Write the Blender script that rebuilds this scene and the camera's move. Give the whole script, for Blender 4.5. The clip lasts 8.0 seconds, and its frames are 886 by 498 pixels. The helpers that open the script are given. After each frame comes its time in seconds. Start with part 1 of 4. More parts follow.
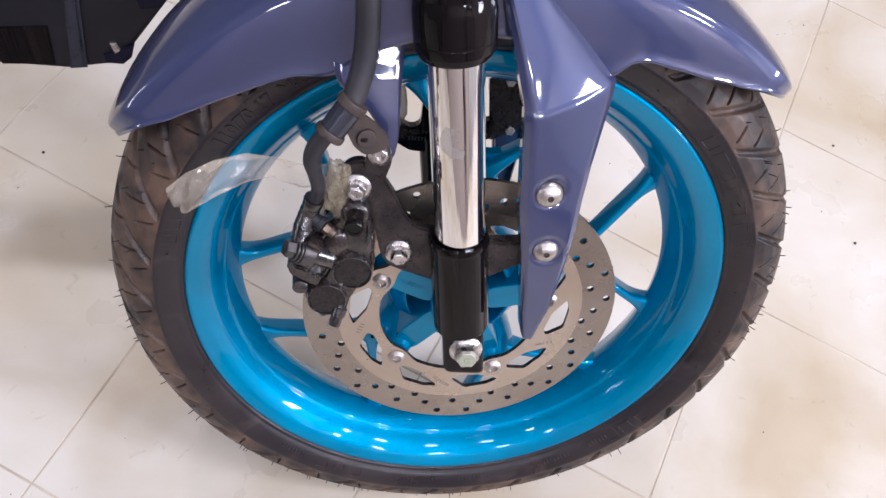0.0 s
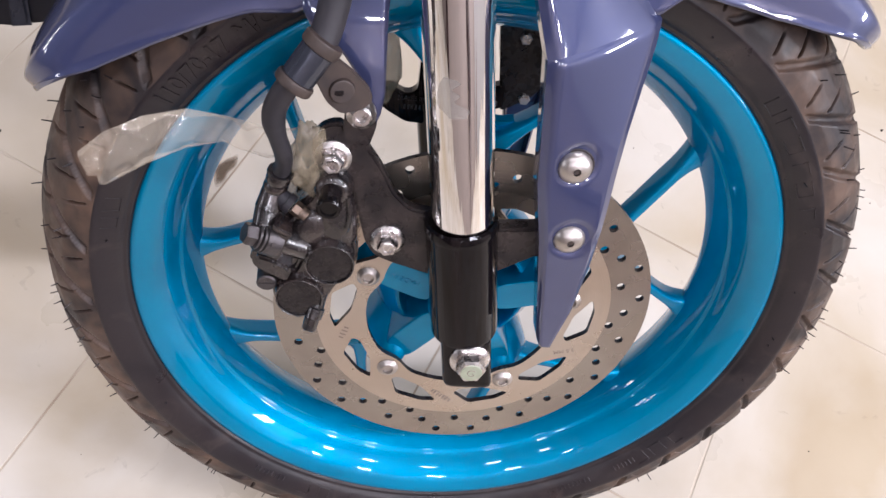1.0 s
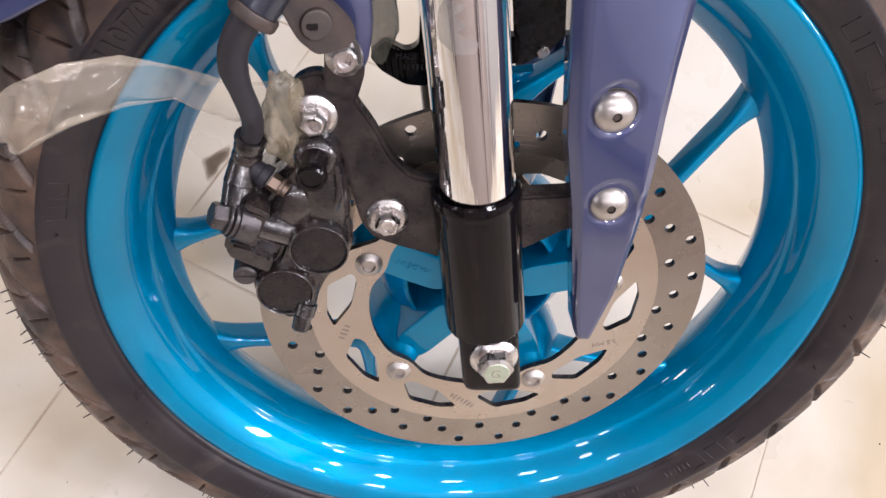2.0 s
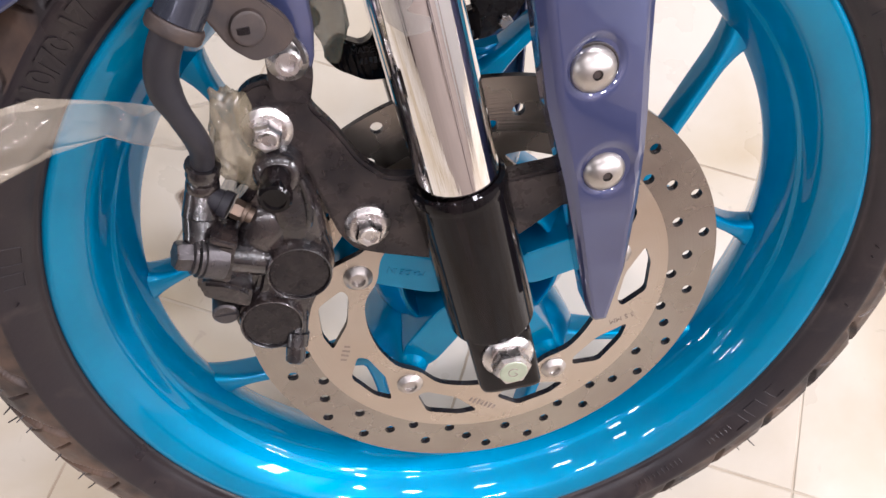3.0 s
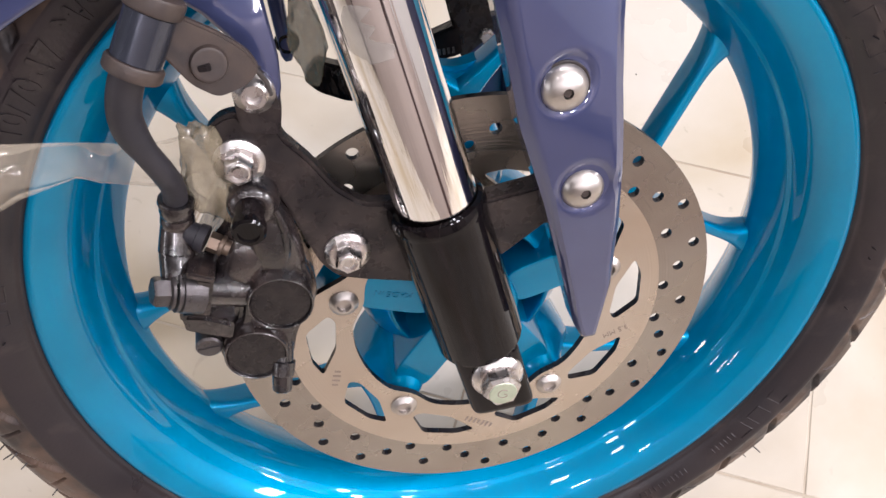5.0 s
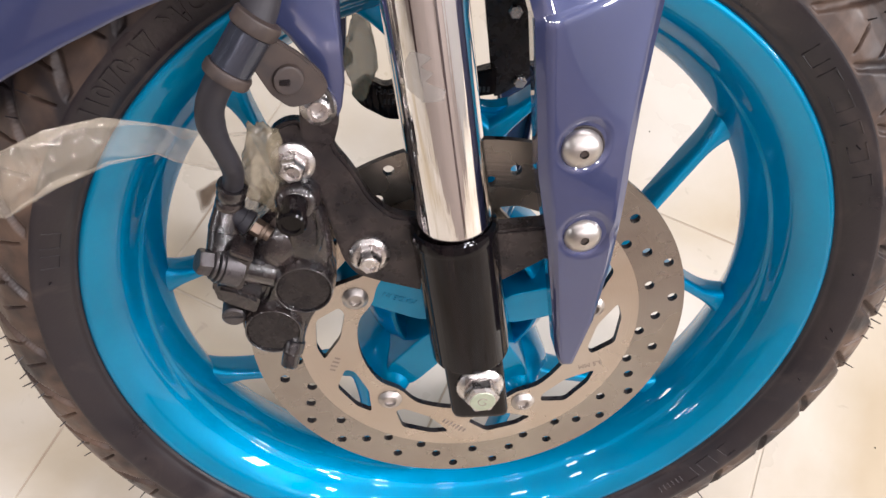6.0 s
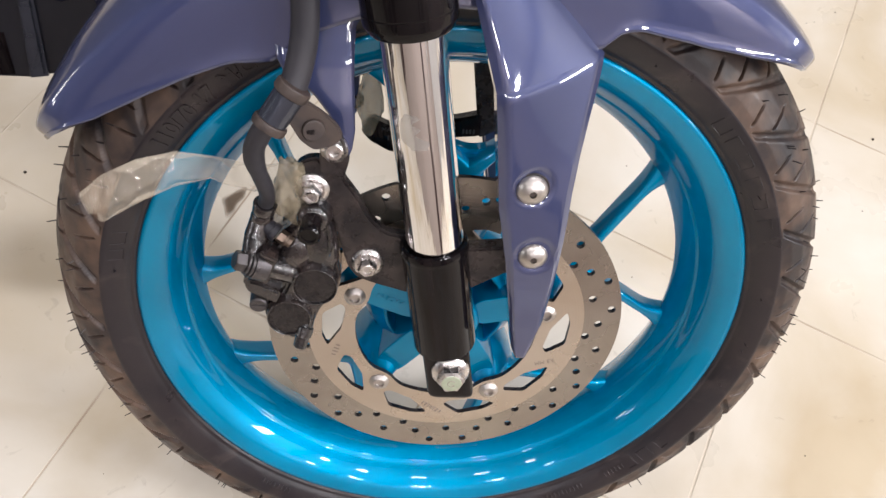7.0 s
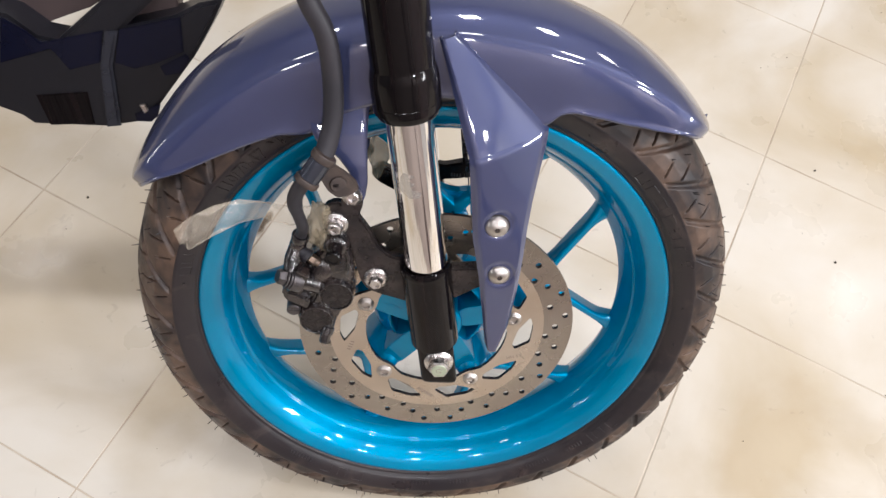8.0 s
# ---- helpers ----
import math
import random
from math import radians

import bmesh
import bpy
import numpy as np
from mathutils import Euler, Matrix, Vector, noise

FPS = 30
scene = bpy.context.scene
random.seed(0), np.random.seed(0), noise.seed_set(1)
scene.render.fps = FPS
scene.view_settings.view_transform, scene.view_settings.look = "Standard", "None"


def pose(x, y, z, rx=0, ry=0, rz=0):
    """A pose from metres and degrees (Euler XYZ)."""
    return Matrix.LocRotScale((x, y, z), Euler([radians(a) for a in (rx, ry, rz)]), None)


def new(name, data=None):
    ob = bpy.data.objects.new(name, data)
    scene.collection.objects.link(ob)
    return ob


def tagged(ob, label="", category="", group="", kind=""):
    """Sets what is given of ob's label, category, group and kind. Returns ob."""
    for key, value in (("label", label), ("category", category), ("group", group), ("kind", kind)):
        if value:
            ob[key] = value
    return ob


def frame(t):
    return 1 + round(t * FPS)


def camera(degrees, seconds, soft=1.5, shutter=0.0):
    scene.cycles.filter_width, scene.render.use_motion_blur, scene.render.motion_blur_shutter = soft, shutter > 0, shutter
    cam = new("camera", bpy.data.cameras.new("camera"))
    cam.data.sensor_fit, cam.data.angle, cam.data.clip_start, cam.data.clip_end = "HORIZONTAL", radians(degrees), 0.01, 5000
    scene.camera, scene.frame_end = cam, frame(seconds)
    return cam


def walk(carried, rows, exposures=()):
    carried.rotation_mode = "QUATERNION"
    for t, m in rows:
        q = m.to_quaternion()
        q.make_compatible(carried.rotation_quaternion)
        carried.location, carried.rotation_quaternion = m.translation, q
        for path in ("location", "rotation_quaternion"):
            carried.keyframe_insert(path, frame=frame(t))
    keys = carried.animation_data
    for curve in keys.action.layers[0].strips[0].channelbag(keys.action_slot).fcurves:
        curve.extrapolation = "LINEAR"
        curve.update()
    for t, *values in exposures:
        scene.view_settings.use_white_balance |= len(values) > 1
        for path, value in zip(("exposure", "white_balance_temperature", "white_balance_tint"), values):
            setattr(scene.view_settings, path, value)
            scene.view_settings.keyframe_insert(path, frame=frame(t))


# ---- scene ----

# ------------------------------------------------------------------ camera
cam = camera(60.03, 8.0)
PATH = [
    (0.0, -0.1088, -0.2246, 0.9056, 24.654, -8.600, -0.319),
    (0.5, -0.0964, -0.2036, 0.8524, 24.450, -8.418, 0.020),
    (1.0, -0.0870, -0.1851, 0.8043, 24.483, -8.134, 0.266),
    (1.5, -0.0811, -0.1712, 0.7607, 24.563, -7.474, -0.193),
    (2.8, -0.0634, -0.1494, 0.6976, 25.005, -2.275, -7.868),
    (3.0, -0.0645, -0.1454, 0.6974, 24.656, -1.655, -10.387),
    (3.5, -0.0516, -0.1388, 0.6970, 24.265, 0.837, -14.764),
    (4.0, -0.0410, -0.1355, 0.6953, 24.004, 2.342, -17.184),
    (4.5, -0.0427, -0.1355, 0.6934, 24.322, 1.750, -15.829),
    (5.8, -0.0596, -0.1513, 0.7285, 25.606, -3.540, -4.820),
    (6.0, -0.0616, -0.1551, 0.7421, 25.558, -4.474, -3.486),
    (6.5, -0.0600, -0.1739, 0.7865, 26.013, -5.277, -1.376),
    (7.0, -0.0567, -0.2027, 0.8440, 26.159, -5.407, -0.513),
    (7.5, -0.0539, -0.2346, 0.9181, 26.431, -5.221, -0.149),
    (8.0, -0.0561, -0.2681, 1.0006, 26.740, -5.048, 0.058),
]
walk(cam, [(t, pose(*row)) for t, *row in PATH],
     [(0.0, 0.06, 5650, 15.5), (1.5, 0.15, 6000, 15), (3.0, 0.26, 6050, 14), (4.5, 0.24, 6100, 14), (6.5, 0.19, 6200, 10), (8.0, 0.03, 6100, 8)])

# ------------------------------------------------------------------ world and lamps
world = bpy.data.worlds.new("showroom_air")
scene.world = world
world.use_nodes = True
world.node_tree.nodes["Background"].inputs["Color"].default_value = (1.0, 0.97, 0.93, 1)
world.node_tree.nodes["Background"].inputs["Strength"].default_value = 0.3


def ceiling_lamp(x, y, sx, sy, watts, turn=20, colour=(1.0, 0.95, 0.955)):
    data = bpy.data.lights.new("ceiling_lamp", "AREA")
    data.shape, data.size, data.size_y, data.energy, data.color = "RECTANGLE", sx, sy, watts, colour
    ob = new("ceiling_lamp_light", data)
    ob.matrix_world = pose(x, y, 2.96, 0, 0, turn)
    return ob


# a grid of square ceiling panels, those towards the north-east dimmed
for ly, row in ((-2.5, (10, 15, 20, 30, 40)), (-0.5, (6, 7, 7, 19, 36)), (1.5, (10, 17, 20, 16, 8))):
    for k, watts in enumerate(row):
        ceiling_lamp(-1.75 + 1.05 * k, ly, 0.25, 0.25, watts)


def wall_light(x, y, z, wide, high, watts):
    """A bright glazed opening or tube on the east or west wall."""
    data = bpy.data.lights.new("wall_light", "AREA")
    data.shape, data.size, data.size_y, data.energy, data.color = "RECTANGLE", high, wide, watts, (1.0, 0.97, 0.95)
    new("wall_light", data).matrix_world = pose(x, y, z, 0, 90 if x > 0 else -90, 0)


wall_light(3.15, -0.9, 1.65, 0.9, 0.35, 55)
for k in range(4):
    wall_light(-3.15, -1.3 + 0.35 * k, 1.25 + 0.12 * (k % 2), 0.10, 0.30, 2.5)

# ------------------------------------------------------------------ materials
def material(name, colour, rough=0.5, metal=0.0, coat=0.0, coat_rough=0.05, bump=0.0, bump_scale=200.0,
             vary=0.0, vary_scale=8.0, vary_to=None, rough_vary=0.0, spec=0.5, alpha=1.0, placed=False, coat_ior=1.5, edge=(1, 1, 1)):
    m = bpy.data.materials.new(name)
    m.use_nodes = True
    nt = m.node_tree
    b = nt.nodes["Principled BSDF"]
    b.inputs["Base Color"].default_value = (*colour, 1)
    b.inputs["Roughness"].default_value = rough
    b.inputs["Metallic"].default_value = metal
    b.inputs["Coat Weight"].default_value = coat
    b.inputs["Specular Tint"].default_value = (*edge, 1)
    b.inputs["Coat Roughness"].default_value = coat_rough
    b.inputs["Coat IOR"].default_value = coat_ior
    b.inputs["Specular IOR Level"].default_value = spec
    b.inputs["Alpha"].default_value = alpha
    coords = nt.nodes.new("ShaderNodeNewGeometry" if placed else "ShaderNodeTexCoord")
    where = coords.outputs["Position" if placed else "Object"]

    def tex(scale, detail=4.0, distort=0.0):
        n = nt.nodes.new("ShaderNodeTexNoise")
        n.inputs["Scale"].default_value = scale
        n.inputs["Detail"].default_value = detail
        n.inputs["Distortion"].default_value = distort
        nt.links.new(where, n.inputs["Vector"])
        return n

    if vary:
        n = tex(vary_scale, 6.0, 0.4)
        ramp = nt.nodes.new("ShaderNodeMapRange")
        ramp.inputs["From Min"].default_value, ramp.inputs["From Max"].default_value = 0.38, 0.68
        ramp.inputs["To Max"].default_value = vary
        nt.links.new(n.outputs["Fac"], ramp.inputs["Value"])
        mix = nt.nodes.new("ShaderNodeMix")
        mix.data_type = "RGBA"
        mix.inputs["A"].default_value = (*colour, 1)
        mix.inputs["B"].default_value = (*(vary_to or [c * 0.6 for c in colour]), 1)
        nt.links.new(ramp.outputs["Result"], mix.inputs["Factor"])
        nt.links.new(mix.outputs["Result"], b.inputs["Base Color"])
    if rough_vary:
        n = tex(vary_scale * 2.3, 5.0)
        r = nt.nodes.new("ShaderNodeMapRange")
        r.inputs["From Min"].default_value, r.inputs["From Max"].default_value = 0.3, 0.7
        r.inputs["To Min"].default_value, r.inputs["To Max"].default_value = max(0.0, rough - rough_vary), min(1.0, rough + rough_vary)
        nt.links.new(n.outputs["Fac"], r.inputs["Value"])
        nt.links.new(r.outputs["Result"], b.inputs["Roughness"])
    if bump:
        n = tex(bump_scale, 5.0)
        bp = nt.nodes.new("ShaderNodeBump")
        bp.inputs["Strength"].default_value = bump
        bp.inputs["Distance"].default_value = 0.001
        nt.links.new(n.outputs["Fac"], bp.inputs["Height"])
        nt.links.new(bp.outputs["Normal"], b.inputs["Normal"])
    return m


PAINT = material("slate_blue_paint", (0.042, 0.051, 0.122), 0.40, 0.35, 1.0, 0.045, vary=0.15, vary_scale=3, bump=0.008, bump_scale=30, spec=0.15, coat_ior=1.75)
CYAN = material("cyan_wheel_paint", (0.0, 0.262, 0.485), 0.52, 0.76, 1.0, 0.010, vary=0.55, vary_scale=16, vary_to=(0.0, 0.190, 0.365), rough_vary=0.05, bump=0.012, bump_scale=60, spec=0.06, coat_ior=1.42, edge=(0.02, 0.5, 0.8))
RUBBER = material("tyre_rubber", (0.011, 0.0085, 0.0115), 0.40, vary=0.8, vary_scale=13, vary_to=(0.026, 0.019, 0.020), bump=0.12, bump_scale=420, rough_vary=0.16, spec=0.42)
TREAD = material("dusty_tread_rubber", (0.016, 0.012, 0.013), 0.5, vary=0.85, vary_scale=30, vary_to=(0.125, 0.077, 0.052), bump=0.15, bump_scale=300, rough_vary=0.16, spec=0.4)
BLACK = material("black_gloss_paint", (0.005, 0.004, 0.0045), 0.06, 0.0, spec=0.20, bump=0.035, bump_scale=220, rough_vary=0.04, vary_scale=60)
SATIN = material("satin_black_casting", (0.012, 0.0095, 0.011), 0.31, 0.1, vary=0.8, vary_scale=60, vary_to=(0.048, 0.037, 0.034), bump=0.25, bump_scale=300, rough_vary=0.14, spec=0.45)
CAST = material("dusty_black_casting", (0.007, 0.006, 0.0075), 0.22, 0.1, 0.5, 0.10, vary=0.75, vary_scale=70, vary_to=(0.045, 0.032, 0.029), bump=0.35, bump_scale=260, rough_vary=0.13, spec=0.75)
BORE = material("flat_black_bore_face", (0.009, 0.007, 0.008), 0.28, 0.0, vary=0.6, vary_scale=90, vary_to=(0.028, 0.023, 0.021), bump=0.1, bump_scale=300, rough_vary=0.1, spec=0.35)
HOSE = material("hose_rubber", (0.019, 0.018, 0.023), 0.5, vary=0.5, vary_scale=25, vary_to=(0.042, 0.037, 0.043), bump=0.1, bump_scale=300, spec=0.35)
CHROME = material("hard_chrome", (0.88, 0.86, 0.85), 0.05, 1.0, rough_vary=0.03, vary_scale=18)
STEEL = material("zinc_plated_steel", (0.64, 0.61, 0.60), 0.28, 1.0, vary=0.5, vary_scale=90, vary_to=(0.5, 0.47, 0.46), rough_vary=0.1)
ZINC = material("greenish_zinc", (0.50, 0.56, 0.45), 0.42, 0.75, vary=0.5, vary_scale=200, vary_to=(0.40, 0.46, 0.36), rough_vary=0.08)
DISC = material("brake_disc_steel", (0.515, 0.450, 0.385), 0.29, 0.9, vary=0.7, vary_scale=13, vary_to=(0.44, 0.345, 0.265), bump=0.02, bump_scale=150, rough_vary=0.08)
BAND = material("brake_band_steel", (0.345, 0.312, 0.272), 0.27, 0.9, vary=0.9, vary_scale=10, vary_to=(0.25, 0.205, 0.18), bump=0.02, bump_scale=150, rough_vary=0.08)
TILE = material("cream_floor_tile", (0.54, 0.50, 0.435), 0.36, vary=1.0, vary_scale=3.2, vary_to=(0.41, 0.335, 0.225), rough_vary=0.16, bump=0.02, bump_scale=40, placed=True)
GROUT = material("floor_grout", (0.32, 0.255, 0.185), 0.8, vary=0.9, vary_scale=9, vary_to=(0.54, 0.48, 0.39), placed=True)
WALL = material("pale_wall_paint", (0.46, 0.45, 0.44), 0.7, vary=0.1, vary_scale=3)
# colours of the unseen south and west walls, chosen to darken reflections
PINK_WALL = material("pale_pinkish_wall_paint", (0.33, 0.275, 0.25), 0.6, vary=0.2, vary_scale=3)
GREY_WALL = material("grey_wall_paint", (0.15, 0.15, 0.16), 0.6, vary=0.2, vary_scale=3)
POST = material("dark_red_post_paint", (0.030, 0.010, 0.010), 0.4, vary=0.3, vary_scale=4)
BODY = material("dark_body_plastic", (0.010, 0.010, 0.014), 0.34, spec=0.36, bump=0.05, bump_scale=200, vary=0.4, vary_scale=12)
NAVY = material("navy_gloss_panel", (0.005, 0.006, 0.017), 0.10, spec=0.3, vary=0.3, vary_scale=12)
BROWN = material("brown_plate_paint", (0.060, 0.042, 0.042), 0.5, 0.1, vary=0.7, vary_scale=25, vary_to=(0.075, 0.052, 0.05))
NICKEL = material("satin_nickel", (0.50, 0.465, 0.44), 0.38, 1.0, vary=0.4, vary_scale=60, rough_vary=0.08)
IRON = material("dull_iron", (0.085, 0.078, 0.080), 0.34, 0.7, vary=0.6, vary_scale=120, vary_to=(0.04, 0.032, 0.030), bump=0.2, bump_scale=500, rough_vary=0.1)
BRASS = material("tarnished_brass", (0.20, 0.155, 0.125), 0.5, 1.0, vary=0.6, vary_scale=150, vary_to=(0.28, 0.2, 0.15))
GUNMETAL = material("gunmetal", (0.05, 0.055, 0.075), 0.25, 0.6, 0.3, 0.15, vary=0.4, vary_scale=70)
DUSTY = material("dusty_rubber", (0.058, 0.041, 0.034), 0.5, 0.1, vary=0.8, vary_scale=70, vary_to=(0.022, 0.018, 0.019), bump=0.2, bump_scale=300)
FILM_DUSTY = material("yellowed_film", (0.30, 0.25, 0.17), 0.16, alpha=0.58, spec=0.8, vary=0.7, vary_scale=60, vary_to=(0.24, 0.20, 0.14))
RESIDUE = material("film_residue", (0.5, 0.48, 0.45), 0.35, 0.3, alpha=0.32, vary=0.6, vary_scale=80)
GRIT = material("grit", (0.05, 0.04, 0.03), 0.9)
SPILL = material("dried_spill", (0.26, 0.185, 0.12), 0.6, alpha=0.2, vary=0.6, vary_scale=90, vary_to=(0.16, 0.11, 0.075))
SPILL_AT = (-0.23, 0.27)
STAMP = material("stamped_mark", (0.30, 0.25, 0.22), 0.5, 0.6)
FILM = material("clear_film", (0.58, 0.50, 0.39), 0.07, alpha=0.25, spec=1.0, bump=0.1, bump_scale=260)


def streak_along_fork(m, strength, scale, dust=None):
    """Fine marks that run along the fork tubes: relief, and wiped dust where a colour is given."""
    nt = m.node_tree
    coords = nt.nodes.new("ShaderNodeTexCoord")
    split = nt.nodes.new("ShaderNodeSeparateXYZ")
    nt.links.new(coords.outputs["Object"], split.inputs["Vector"])
    across = nt.nodes.new("ShaderNodeMath")
    across.operation = "MULTIPLY_ADD"
    across.inputs[1].default_value = 0.1635
    nt.links.new(split.outputs["Z"], across.inputs[0])
    nt.links.new(split.outputs["X"], across.inputs[2])
    along = nt.nodes.new("ShaderNodeMath")
    along.operation = "MULTIPLY"
    along.inputs[1].default_value = 0.012
    nt.links.new(split.outputs["Z"], along.inputs[0])
    join = nt.nodes.new("ShaderNodeCombineXYZ")
    nt.links.new(across.outputs["Value"], join.inputs["X"])
    nt.links.new(split.outputs["Y"], join.inputs["Y"])
    nt.links.new(along.outputs["Value"], join.inputs["Z"])
    marks = nt.nodes.new("ShaderNodeTexNoise")
    marks.inputs["Scale"].default_value = scale
    marks.inputs["Detail"].default_value = 3.0
    nt.links.new(join.outputs["Vector"], marks.inputs["Vector"])
    bp = nt.nodes.new("ShaderNodeBump")
    bp.inputs["Strength"].default_value = strength
    bp.inputs["Distance"].default_value = 0.001
    nt.links.new(marks.outputs["Fac"], bp.inputs["Height"])
    nt.links.new(bp.outputs["Normal"], nt.nodes["Principled BSDF"].inputs["Normal"])
    if dust:
        wiped = nt.nodes.new("ShaderNodeTexNoise")
        wiped.inputs["Scale"].default_value = scale * 0.45
        wiped.inputs["Detail"].default_value = 4.0
        nt.links.new(join.outputs["Vector"], wiped.inputs["Vector"])
        amount = nt.nodes.new("ShaderNodeMapRange")
        amount.inputs["From Min"].default_value, amount.inputs["From Max"].default_value = 0.46, 0.70
        nt.links.new(wiped.outputs["Fac"], amount.inputs["Value"])
        mix = nt.nodes.new("ShaderNodeMix")
        mix.data_type = "RGBA"
        mix.inputs["A"].default_value = nt.nodes["Principled BSDF"].inputs["Base Color"].default_value
        mix.inputs["B"].default_value = (*dust, 1)
        nt.links.new(amount.outputs["Result"], mix.inputs["Factor"])
        nt.links.new(mix.outputs["Result"], nt.nodes["Principled BSDF"].inputs["Base Color"])


def brushed_round_axle(m, strength, anisotropy):
    """Turning marks in rings round the axle."""
    nt = m.node_tree
    b = nt.nodes["Principled BSDF"]
    coords = nt.nodes.new("ShaderNodeTexCoord")
    flat = nt.nodes.new("ShaderNodeVectorMath")
    flat.operation = "MULTIPLY"
    flat.inputs[1].default_value = (1, 0, 1)
    nt.links.new(coords.outputs["Object"], flat.inputs[0])
    radius = nt.nodes.new("ShaderNodeVectorMath")
    radius.operation = "LENGTH"
    nt.links.new(flat.outputs["Vector"], radius.inputs[0])
    marks = nt.nodes.new("ShaderNodeTexNoise")
    marks.noise_dimensions = "1D"
    marks.inputs["Scale"].default_value = 900
    marks.inputs["Detail"].default_value = 3.0
    nt.links.new(radius.outputs["Value"], marks.inputs["W"])
    bp = nt.nodes.new("ShaderNodeBump")
    bp.inputs["Strength"].default_value = strength
    bp.inputs["Distance"].default_value = 0.0003
    nt.links.new(marks.outputs["Fac"], bp.inputs["Height"])
    nt.links.new(bp.outputs["Normal"], b.inputs["Normal"])
    way = nt.nodes.new("ShaderNodeTangent")
    way.direction_type, way.axis = "RADIAL", "Y"
    nt.links.new(way.outputs["Tangent"], b.inputs["Tangent"])
    b.inputs["Anisotropic"].default_value = anisotropy


def stained(m, colour, scale, low, high, most):
    """Blotches with a shape of their own, laid over what the material has."""
    nt = m.node_tree
    b = nt.nodes["Principled BSDF"]
    before = b.inputs["Base Color"].links[0].from_socket
    coords = nt.nodes.new("ShaderNodeNewGeometry")
    n = nt.nodes.new("ShaderNodeTexNoise")
    n.inputs["Scale"].default_value, n.inputs["Detail"].default_value, n.inputs["Distortion"].default_value = scale, 7.0, 1.2
    nt.links.new(coords.outputs["Position"], n.inputs["Vector"])
    amount = nt.nodes.new("ShaderNodeMapRange")
    amount.inputs["From Min"].default_value, amount.inputs["From Max"].default_value, amount.inputs["To Max"].default_value = low, high, most
    nt.links.new(n.outputs["Fac"], amount.inputs["Value"])
    mix = nt.nodes.new("ShaderNodeMix")
    mix.data_type = "RGBA"
    mix.inputs["B"].default_value = (*colour, 1)
    nt.links.new(before, mix.inputs["A"])
    nt.links.new(amount.outputs["Result"], mix.inputs["Factor"])
    nt.links.new(mix.outputs["Result"], b.inputs["Base Color"])


streak_along_fork(CHROME, 0.35, 190)
streak_along_fork(BLACK, 0.5, 150, (0.011, 0.0075, 0.008))
brushed_round_axle(DISC, 0.25, 0.45)
brushed_round_axle(BAND, 0.45, 0.6)
stained(TILE, (0.35, 0.275, 0.175), 3.4, 0.50, 0.74, 0.45)
stained(TILE, (0.20, 0.16, 0.12), 38.0, 0.67, 0.73, 0.22)
stained(RUBBER, (0.055, 0.040, 0.037), 30.0, 0.56, 0.72, 0.5)

# ------------------------------------------------------------------ mesh helpers
def finish(bm, sharp=0.55):
    bmesh.ops.recalc_face_normals(bm, faces=bm.faces)
    for f in bm.faces:
        f.smooth = True
    for e in bm.edges:
        e.smooth = not (len(e.link_faces) == 2 and e.calc_face_angle(0) > sharp)


def part(name, bm, mat, parent, label="", sharp=0.55, solid=0.0):
    finish(bm, sharp)
    me = bpy.data.meshes.new(name)
    bm.to_mesh(me)
    bm.free()
    me.materials.append(mat)
    ob = new(name, me)
    ob.parent = parent
    if label:
        ob["label"] = label
    if solid:
        s = ob.modifiers.new("thickness", "SOLIDIFY")
        s.thickness, s.offset = solid, -1
    w = ob.modifiers.new("even_shading", "WEIGHTED_NORMAL")
    w.keep_sharp = True
    return ob


def basis(axis):
    a = Vector(axis).normalized()
    u = a.orthogonal().normalized()
    return a, u, a.cross(u)


def rings(bm, loops, close=True, cap0=True, cap1=True):
    vs = [[bm.verts.new(p) for p in loop] for loop in loops]
    for a, b in zip(vs, vs[1:]):
        n = len(a)
        for i in range(n if close else n - 1):
            bm.faces.new((a[i], a[(i + 1) % n], b[(i + 1) % n], b[i]))
    if cap0 and close:
        bm.faces.new(vs[0])
    if cap1 and close:
        bm.faces.new(vs[-1])
    return vs


def turned(bm, origin, axis, profile, seg=32, flat=None):
    """A lathe form: profile rows of (distance along the axis, radius)."""
    o = Vector(origin)
    a, u, v = basis(axis)
    rings(bm, [[o + a * d + (u * math.cos(2 * math.pi * k / seg) + v * math.sin(2 * math.pi * k / seg)) * r for k in range(seg)] for d, r in profile])


def rod(bm, p0, p1, r0, r1=None, seg=20, edge=0.0):
    p0, p1 = Vector(p0), Vector(p1)
    r1 = r0 if r1 is None else r1
    n = (p1 - p0).length
    prof = [(0, r0), (n, r1)] if not edge else [(0, r0 - edge), (edge, r0), (n - edge, r1), (n, r1 - edge)]
    turned(bm, p0, p1 - p0, prof, seg)


def hexhead(bm, origin, axis, r, h, turn=0.3):
    o = Vector(origin)
    a, u, v = basis(axis)
    loops = []
    for d, s in ((0, 1), (h * 0.8, 1), (h, 0.86)):
        loops.append([o + a * d + (u * math.cos(turn + k * math.pi / 3) + v * math.sin(turn + k * math.pi / 3)) * r * s for k in range(6)])
    rings(bm, loops)


